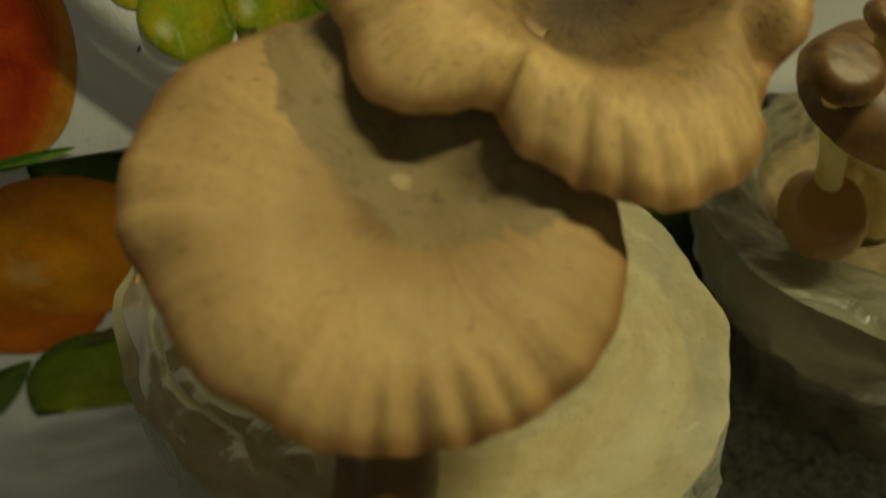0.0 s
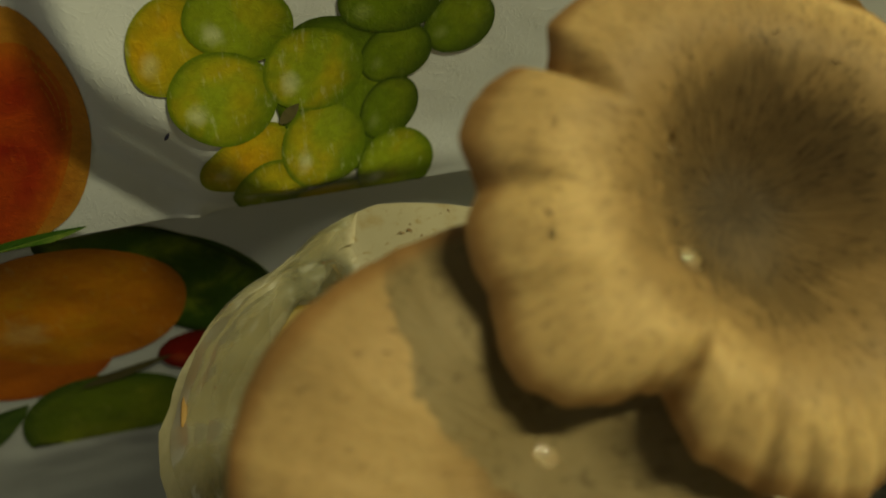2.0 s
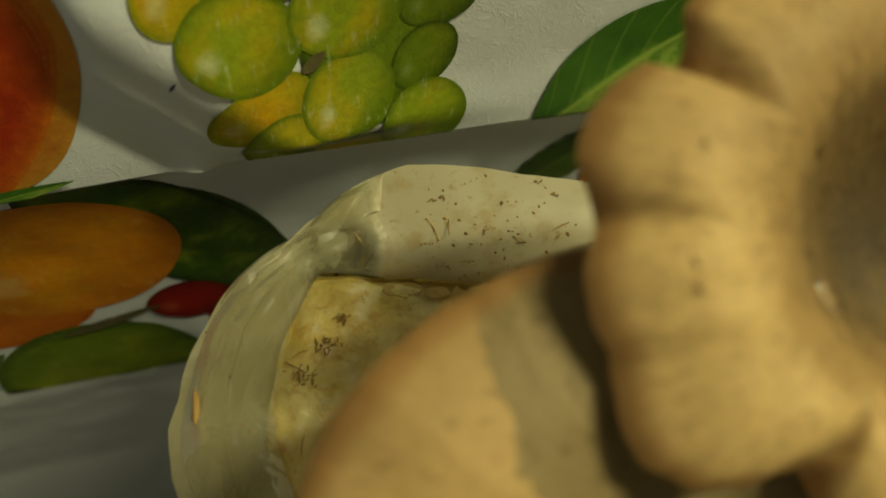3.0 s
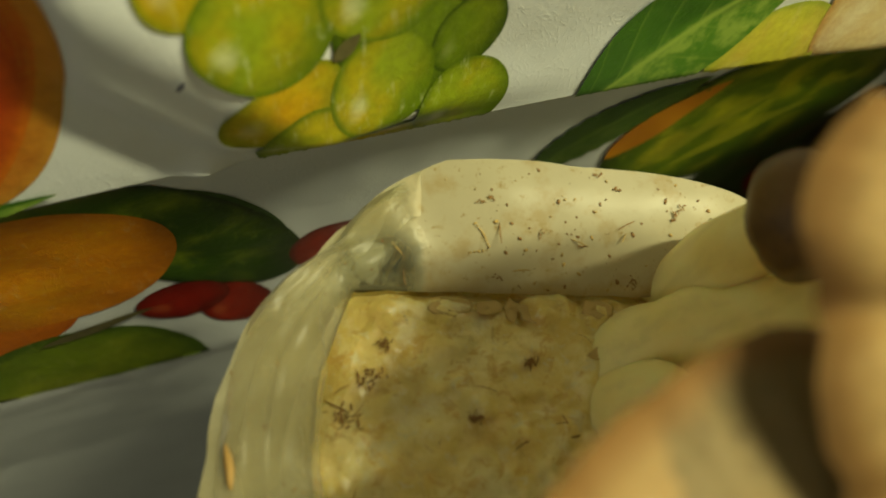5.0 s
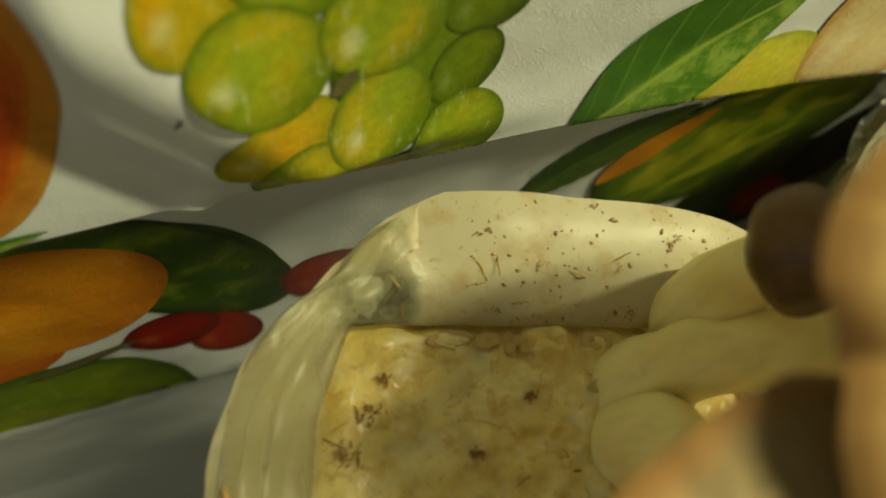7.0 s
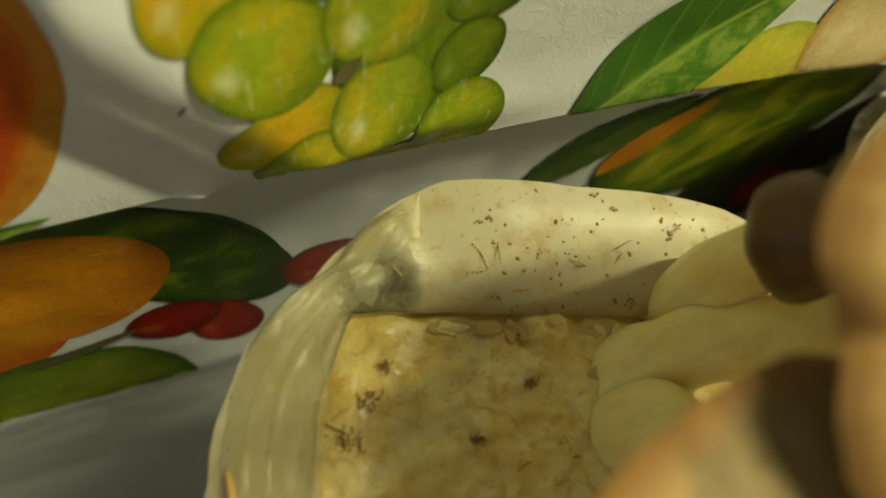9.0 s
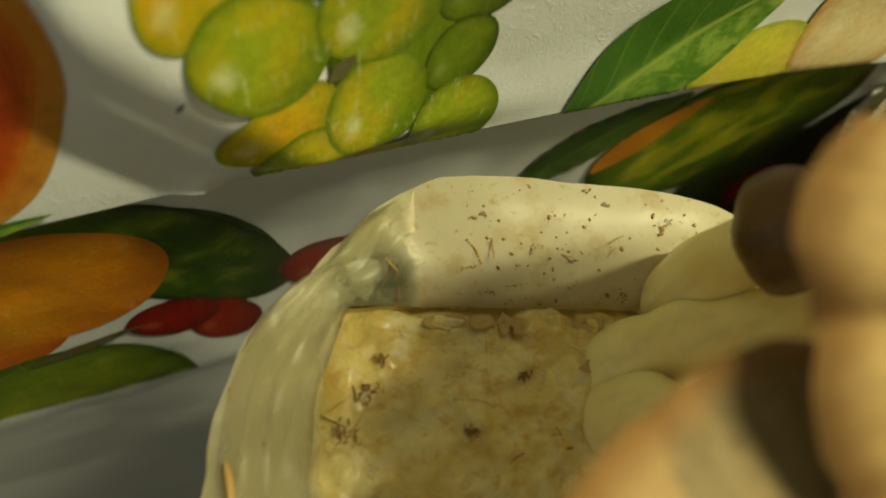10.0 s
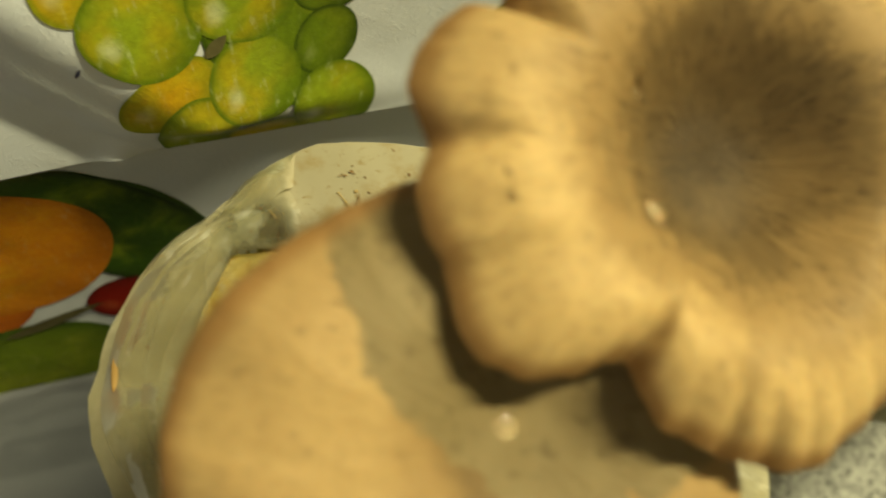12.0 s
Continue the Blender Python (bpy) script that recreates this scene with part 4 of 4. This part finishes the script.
def scatter_on_collar(parent):
    rng = random.Random(5)
    dark, pale = bmesh.new(), bmesh.new()
    for i in range(210):
        d = rng.choice((rng.uniform(42, 97), rng.uniform(42, 97), rng.uniform(92, 165)))
        t = rng.uniform(0.04, 0.97)
        p = collar_place(d, t)
        nrm = (collar_place(d + 1, t) - p).cross(collar_place(d, t + 0.02) - p).normalized()
        if nrm.z < 0:
            nrm = -nrm
        big = rng.random() ** 3
        fleck(dark if rng.random() < 0.65 else pale, p + nrm * 0.00012, 0.0002 + 0.0008 * big, 0.00003 + 0.00002 * big, rng.uniform(0, 360), nrm)
    for i in range(13):
        p = collar_place(99.5 - 0.15 * min(i, 4), 0.50 + 0.022 * i) if i < 9 else collar_place(99.5 + 0.8 * (i - 8), 0.70)
        fleck(pale, p + Vector((0, 0, 0.0003)), 0.00055, 0.00030, 30 * i, Vector((0, -0.3, 0.95)))
    for i in range(9):
        d = rng.uniform(45, 150)
        p = collar_place(d, rng.uniform(0.1, 0.9))
        sliver(dark if i % 2 else pale, p + Vector((0, 0, 0.0010)), rng.uniform(0, 6.3), rng.uniform(0.0015, 0.0035), 0.0002, 0.0002, 0.0002, rng.uniform(-20, 20))
    for d, t in ((65, 0.93), (66, 0.90), (100, 0.90), (97, 0.35), (95, 0.32), (70, 0.20), (58, 0.35), (57, 0.28), (88, 0.60), (74, 0.08)):
        for i in range(5):
            p = collar_place(d + rng.gauss(0, 0.5), t + rng.gauss(0, 0.02))
            sliver(dark, p + Vector((0, 0, 0.0004)), rng.uniform(0, 6.3), rng.uniform(0.0003, 0.0007), 0.00022, 0.0001, 0.0001, rng.uniform(-12, 12))
    tagged(part("bark_dust", dark, M_BARK, parent, "dark brown flecks stuck to the film"), kind="stuff")
    tagged(part("straw_dust", pale, M_HUSK, parent, "ochre straw flecks stuck to the film"), kind="stuff")


scatter_on_collar(BAG_1)


def film_folds(parent):
    """Loose layers of film lying over the collar, with wavy free edges."""
    for k, (d0, d1, a0, a1, b0, b1) in enumerate(((106, 215, 0.02, 0.30, 0.45, 0.62), (112, 200, 0.45, 0.10, 0.98, 0.45), (103, 138, 0.00, 0.05, 0.40, 0.20), (125, 225, 0.55, 0.60, 1.06, 1.10))):
        bm = bmesh.new()
        rows = []
        for i in range(61):
            f = i / 60
            d = d0 + (d1 - d0) * f
            w = 0.10 * noise.noise(Vector((f * 5, k * 3.1, 2)))
            ta, tb = a0 + (a1 - a0) * f + w, b0 + (b1 - b0) * f - w
            if f < 0.12:
                tb = ta + (tb - ta) * max(f, 0.004) / 0.12
            if f > 0.9:
                tb = ta + (tb - ta) * (1 - f) * 10
            row = []
            for j in range(9):
                g = j / 8
                p = collar_place(d, ta + (tb - ta) * g)
                lift = 0.0012 + 0.0007 * k + 0.0022 * math.sin(math.pi * g) * (0.7 + 0.6 * noise.noise(Vector((f * 5, g * 2, k))))
                row.append(p + Vector((0, 0, lift * (0.25 + 0.75 * ease(min(f, 1 - f) / 0.25)))))
            rows.append(row)
        grid(bm, rows)
        part("film_fold", bm, M_FOLD, parent, "loose translucent layer of film")
    bm = bmesh.new()
    sliver(bm, collar_place(155, 0.24) + Vector((0, 0, 0.0022)), 1.42, 0.0056, 0.0011, 0.0004, 0.0006, 6)
    part("straw", bm, M_STRAW, parent, "orange splinter of straw on the film")


film_folds(BAG_1)


def scatter_on_block(parent):
    rng = random.Random(11)
    for i in range(70):
        d, t = rng.uniform(0, 360), math.sqrt(rng.uniform(0.02, 0.9))
        a, r = radians(d), mouth_1(d) * t
        p = Vector((BAG[0] + r * math.cos(a), BAG[1] + r * math.sin(a), 0.2640 + rng.uniform(-0.0005, 0.0010)))
        bm = bmesh.new()
        sliver(bm, p, rng.uniform(0, 6.3), rng.uniform(0.0010, 0.0040), rng.uniform(0.0001, 0.0004), 0.00015, rng.uniform(0, 0.0010), rng.uniform(-14, 14))
        part("straw", bm, rng.choice((M_BARK, M_STRAW, M_STRAW)), parent)
    for x, y, wide in ((-0.0015, 0.2330, 0.0045), (-0.0120, 0.2245, 0.0050), (0.0545, 0.2335, 0.0045), (0.0220, 0.2130, 0.0030), (0.0430, 0.2220, 0.0022), (0.0050, 0.2410, 0.0025)):
        bm = bmesh.new()
        for i in range(26):
            p = Vector((x + rng.gauss(0, wide * 0.5), y + rng.gauss(0, wide * 0.35), 0.2640 + rng.uniform(0, 0.0006)))
            sliver(bm, p, rng.gauss(0.7, 0.6), rng.uniform(0.0004, 0.0014), rng.uniform(0.00012, 0.00030), 0.00012, rng.uniform(0, 0.0003), rng.uniform(-12, 12))
        tagged(part("bark_shred", bm, M_BARK, parent, "shreds of dark brown bark"), kind="stuff")
    for x, y, turn, long in ((0.0270, 0.2475, -20, 0.0040), (0.0380, 0.2435, -10, 0.0030), (0.0500, 0.2375, -25, 0.0038), (0.0575, 0.2345, 20, 0.0034), (0.0690, 0.2330, -30, 0.0035), (0.0440, 0.2410, 60, 0.0025), (0.0640, 0.2200, 0, 0.0030)):
        bm = bmesh.new()
        chip(bm, Vector((x, y - 0.0025, 0.2656)), turn, long * 1.7, rng)
        part("husk", bm, M_HUSK, parent, "ochre flake of husk")


scatter_on_block(BLOCK_1)


# ---- oyster mushrooms ----
def mushroom_cap(parent, centre, slopes, radius, funnel, depth, width, droop, ribs, thick, material, seed=0.0, wave=0.002, label="", turns=260, rings=44, thin=0.0016, pleats=(), pits=(), scars=(), scallop=0.0, lobes=12, steep=2.6):
    """A funnel-shaped cap with a lobed, ribbed margin; the lower skin bears the gills."""
    ex, ey, n = frame_of(*slopes)
    c = Vector(centre)

    def place(d, t):
        a = radians(d)
        cusp = 1 - abs(math.sin(a * lobes + seed + 0.9 * noise.noise(Vector((math.cos(a) * 2, math.sin(a) * 2, seed)))))
        r = radius(d) * t * (1 - scallop * (cusp ** 2 - 0.25) * ease((t - 0.5) / 0.5))
        x, y = r * math.cos(a), r * math.sin(a)
        q = math.hypot(x - funnel[0], y - funnel[1])
        h = -depth * math.exp(-(q / width) ** steep)
        h += droop * (0.9 - max(0.0, (t - 0.62) / 0.38) ** 2.4)
        h -= 0.02 * scallop * cusp ** 4 * ease((t - 0.75) / 0.25)
        for at, deep, wide in pleats:
            off = (d - at + 180) % 360 - 180
            h -= deep * math.exp(-(off / wide) ** 2) * ease((t - 0.62) / 0.36)
        for px, py, deep, wide in pits:
            h -= deep * math.exp(-((x - px) ** 2 + (y - py) ** 2) / wide ** 2)
        h += wave * t * t * noise.noise(Vector((math.cos(a) * 1.6, math.sin(a) * 1.6, seed))) * 2.0
        rib = noise.noise(Vector((math.cos(a) * 6.0, math.sin(a) * 6.0, seed + 5))) + 0.35 * noise.noise(Vector((math.cos(a) * 17, math.sin(a) * 17, seed + 5)))
        h += ribs * rib * ease((t - 0.45) / 0.5)
        h += 0.0008 * noise.fractal(Vector((x * 45, y * 45, seed)), 1.0, 2.0, 3)
        return x, y, h
    top, under, uv_top = [], [], []
    for i in range(rings + 1):
        t = max((i / rings) ** 0.9, 0.004)
        rt, ru, uv = [], [], []
        for j in range(turns):
            d = 360 * j / turns
            x, y, h = place(d, t)
            rt.append(c + ex * x + ey * y + n * h)
            b = thin + (thick - thin) * (1 - t) ** 0.8
            gill = 0.0007 * math.sin(radians(d) * 130) * ease(t * 4) * ease((1 - t) * 12)
            k = 1 - 0.012 * t
            ru.append(c + ex * x * k + ey * y * k + n * (h - b + gill))
            uv.append((d / 360, t))
        top.append(rt)
        under.append(ru)
        uv_top.append(uv)
    rim = []
    for p, q in zip(top[-1], under[-1]):
        out = ((p + q) / 2 - c)
        out -= n * out.dot(n)
        rim.append((p + q) / 2 + out.normalized() * (p - q).length * 0.45)
    bm = bmesh.new()
    made = grid(bm, top + [rim], closed=True, uvs=uv_top + [uv_top[-1]])
    bm.faces.new(list(reversed(made[0])))
    skin = BVHTree.FromBMesh(bm) if scars else None
    cap = part("cap", bm, material, parent, label)
    for x, y, turn, long, wide in scars:
        hit = skin.ray_cast(Vector((x, y, c.z + 0.1)), Vector((0, 0, -1)))
        if hit[0]:
            bm = bmesh.new()
            q = hit[1] if hit[1].z > 0 else -hit[1]
            m = Matrix.Translation(hit[0]) @ q.to_track_quat("Z", "X").to_matrix().to_4x4() @ pose(0, 0, 0, 0, 0, turn)
            sliver(bm, Vector((0, 0, 0)), 0.0, long, wide, 0.00012)
            bmesh.ops.transform(bm, matrix=m, verts=bm.verts)
            part("scar", bm, M_SCAR, cap, "dark scratch in the skin")
    bm = bmesh.new()
    made = grid(bm, [rim] + list(reversed(under)), closed=True)
    bm.faces.new(list(made[-1]))
    part("gills", bm, M_GILL, parent)
    return cap


def puddle(parent, cap, x, y, axis, wide, high):
    """A drop of water lying in the funnel: a shallow lens."""
    bm = bmesh.new()
    bm.from_mesh(cap.data)
    skin = BVHTree.FromBMesh(bm)
    bm.free()
    hit = skin.ray_cast(Vector((x, y, 0.6)), Vector((0, 0, -1)))
    m = Matrix.Translation(hit[0]) @ Vector(axis).to_track_quat("Z", "X").to_matrix().to_4x4()
    rows = []
    for ring, lift in ((0.02, 1.0), (0.3, 0.91), (0.6, 0.64), (0.85, 0.28), (1.0, 0.0), (0.8, -0.9), (0.4, -1.6), (0.02, -1.8)):
        rows.append([m @ Vector((ring * wide * (1 + 0.12 * math.sin(2 * a + 1)) * math.cos(a), ring * wide * (1 + 0.12 * math.sin(3 * a)) * math.sin(a), high * lift)) for a in (math.tau * j / 28 for j in range(28))])
    bm = bmesh.new()
    made = grid(bm, rows, closed=True)
    bm.faces.new(list(reversed(made[0])))
    bm.faces.new(made[-1])
    bmesh.ops.recalc_face_normals(bm, faces=bm.faces)
    drop = part("water_drop", bm, M_WATER, parent, "clear drop of water in the funnel")
    drop.visible_shadow = False
    return drop


def stem(parent, points, radii, lump=0.0012, seed=0.0, material=None):
    bm = bmesh.new()
    tube(bm, points, radii, 30, 9, lump, seed)
    return part("stem", bm, material or M_STEM, parent)


# the broad low cap
low_radius = round_table([(-170, 0.0515), (-154, 0.0514), (-139, 0.0486), (-125, 0.0500), (-110, 0.0488), (-97, 0.0482), (-82, 0.0496), (-62, 0.0516), (-48, 0.0542),
                          (-32, 0.0560), (-17, 0.0572), (-5, 0.0575), (25, 0.0570), (58, 0.0605), (74, 0.0640), (86, 0.0660), (97, 0.0648), (104, 0.0648), (112, 0.0648), (124, 0.0655), (135, 0.0658), (147, 0.0640), (166, 0.0597), (180, 0.0535)], 0.0016)
low = thing("oyster_mushroom", (0.030, 0.150, 0.262), "broad tan oyster mushroom with a shallow funnel, growing from the bag", "mushroom", "oyster mushrooms")
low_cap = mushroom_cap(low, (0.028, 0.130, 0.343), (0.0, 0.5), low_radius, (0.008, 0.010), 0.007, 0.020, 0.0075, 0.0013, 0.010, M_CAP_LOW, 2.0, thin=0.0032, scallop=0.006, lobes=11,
             pleats=((-97, 0.0036, 4), (-109, 0.0028, 3), (-84, 0.0028, 3.5), (-72, 0.0018, 3), (-120, 0.0018, 4), (-60, 0.0012, 3), (180, 0.0030, 7), (-150, 0.0016, 8)),
             scars=((0.0180, 0.1565, 40, 0.0008, 0.0003), (0.0080, 0.1680, -40, 0.0014, 0.0002), (0.0380, 0.1030, 10, 0.0010, 0.0003), (0.0060, 0.1640, -30, 0.0012, 0.0002), (-0.0050, 0.1500, 20, 0.0010, 0.0002), (0.0440, 0.1250, 60, 0.0012, 0.0002)))
puddle(low, low_cap, 0.0346, 0.1430, (0.11, -0.33, 0.94), 0.0028, 0.00032)
stem(low, [(0.069, 0.201, 0.248), (0.065, 0.192, 0.278), (0.050, 0.165, 0.308), (0.040, 0.146, 0.328)], [0.0170, 0.0135, 0.0115, 0.0130], 0.0018, 1.0)
stem(low, [(0.020, 0.098, 0.215), (0.012, 0.090, 0.258), (0.016, 0.100, 0.290), (0.026, 0.122, 0.318)], [0.013, 0.012, 0.012, 0.012], 0.002, 3.0, M_YOUNG)

# the high cap with a scalloped margin
high_radius = round_table([(-172, 0.0590), (-164, 0.0610), (-158, 0.0612), (-152, 0.0582), (-144, 0.0515), (-138, 0.0455), (-133, 0.0425), (-128, 0.0482), (-121, 0.0532), (-110, 0.0552), (-104, 0.0575), (-93, 0.0620), (-84, 0.0642),
                           (-66, 0.0640), (-52, 0.0615), (-44, 0.0562), (-33, 0.0571), (-24, 0.0628), (-14, 0.0664), (-4, 0.0708), (15, 0.0730), (40, 0.0700), (70, 0.0640), (100, 0.0610), (118, 0.0590), (127, 0.0515),
                           (132, 0.0583), (142, 0.0626), (151, 0.0625), (161, 0.0575), (171, 0.0602)], 0.0022)
high = thing("oyster_mushroom", (0.060, 0.205, 0.262), "tan oyster mushroom with a deep funnel and scalloped margin", "mushroom", "oyster mushrooms")
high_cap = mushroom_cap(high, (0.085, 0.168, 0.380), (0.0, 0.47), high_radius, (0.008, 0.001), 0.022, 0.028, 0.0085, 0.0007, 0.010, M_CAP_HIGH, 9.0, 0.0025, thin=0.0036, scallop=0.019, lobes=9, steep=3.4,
             pleats=((-133, 0.0030, 2.5), (-107, 0.0026, 2), (127, 0.0034, 3), (161, 0.0020, 2.4), (-173, 0.0016, 2.2), (178, 0.0008, 2), (-98, 0.0016, 2), (-88, 0.0020, 2), (-79, 0.0016, 2), (-68, 0.0020, 2.5), (-46, 0.0040, 5)),
             scars=((0.0405, 0.1725, 100, 0.0016, 0.00030), (0.0400, 0.1690, 105, 0.0017, 0.00035), (0.0480, 0.1885, 60, 0.0022, 0.00018), (0.0440, 0.1800, 30, 0.0012, 0.00020),
                    (0.0560, 0.1980, 70, 0.0014, 0.0002), (0.1080, 0.2000, 20, 0.0016, 0.0003), (0.1180, 0.1900, -30, 0.0014, 0.0003), (0.0900, 0.1960, 50, 0.0012, 0.0003), (0.1000, 0.1350, -60, 0.0012, 0.0002)),
             pits=((0.043, -0.027, 0.012, 0.007), (0.036, -0.044, 0.003, 0.006), (-0.006, 0.021, 0.0030, 0.0013)))
puddle(high, high_cap, 0.0760, 0.1670, (-0.02, -0.44, 0.90), 0.0036, 0.00042)
stem(high, [(0.074, 0.211, 0.250), (0.083, 0.213, 0.274), (0.093, 0.2065, 0.293), (0.101, 0.191, 0.325), (0.099, 0.176, 0.350)], [0.0200, 0.0112, 0.0098, 0.0105, 0.0120], 0.0016, 5.0)

# the young one between bag rim and stems
young = thing("oyster_mushroom", (0.075, 0.225, 0.264), "young brown oyster mushroom on a pale stem", "mushroom", "oyster mushrooms")
small_radius = round_table([(-50, 0.0112), (0, 0.0122), (40, 0.0150), (85, 0.0140), (130, 0.0114), (180, 0.0120), (220, 0.0150), (265, 0.0138)])
mushroom_cap(young, (0.0885, 0.2165, 0.3310), (2.1, 0.35), small_radius, (0.0, 0.0), -0.003, 0.009, 0.0045, 0.0004, 0.006, M_YOUNG, 4.0, 0.0005, turns=90, rings=18)
stem(young, [(0.100, 0.226, 0.252), (0.0990, 0.2260, 0.285), (0.0930, 0.2185, 0.3230)], [0.0135, 0.0115, 0.0085], 0.0010, 7.0)


# ---- the second bag and its cluster ----
BAG_2 = (0.375, 0.232)
rim_2 = round_table([(0, 0.11), (60, 0.085), (120, 0.074), (150, 0.118), (180, 0.180), (215, 0.165), (270, 0.12)])
mouth_2 = round_table([(0, 0.07), (90, 0.06), (180, 0.130), (225, 0.100), (300, 0.07)])
grow_bag(BAG_2, 0.070, 0.080, rim_2, mouth_2, lambda d: 0.238 + 0.012 * math.sin(radians(d * 3)), 0.218, M_FILM_SHADED, M_FILM_SHADED, "dull crumpled polythene sack of compost, film colour darkened for shade", 0.010, 9.0, foot_off=0.020, flare=0.12)
block("compost_block", BAG_2, mouth_2, 0.214, "brown compost block in the crumpled sack, colour darkened for shade", 4.0, M_COMPOST_SHADED, taper=0.45, depth=0.10)


def young_mushroom(at, base, slopes, size, bow_to, label, material=None):
    m = thing("oyster_mushroom", base, label, "mushroom", "oyster mushrooms")
    rad = round_table([(0, size), (70, size * 1.08), (150, size * 0.95), (230, size * 1.05), (300, size * 0.97)])
    mushroom_cap(m, at, slopes, rad, (0, 0), -size * 0.12, size * 0.9, size * 0.35, 0.0004, size * 0.4, material or M_YOUNG, size * 90, size * 0.05, turns=90, rings=18)
    stem(m, [base, bow_to, Vector(at) - Vector((0, 0, size * 0.25))], [size * 0.45, size * 0.36, size * 0.42], 0.0006, size * 50)


young_mushroom((0.2400, 0.2050, 0.2460), (0.262, 0.225, 0.212), (0.2, 0.6), 0.0200, (0.254, 0.216, 0.232), "wet orange-brown oyster mushroom cap beside the film", M_WET)
young_mushroom((0.216, 0.200, 0.322), (0.262, 0.222, 0.212), (0.1, 0.5), 0.0150, (0.236, 0.208, 0.275), "small pinkish-brown oyster mushroom with a curled rim")
young_mushroom((0.252, 0.206, 0.300), (0.300, 0.225, 0.212), (-0.1, 0.35), 0.0400, (0.285, 0.215, 0.255), "round brown oyster mushroom in shade on the far bag")
young_mushroom((0.236, 0.206, 0.336), (0.280, 0.230, 0.212), (0.0, 0.4), 0.0100, (0.250, 0.212, 0.290), "tiny dark brown oyster mushroom")
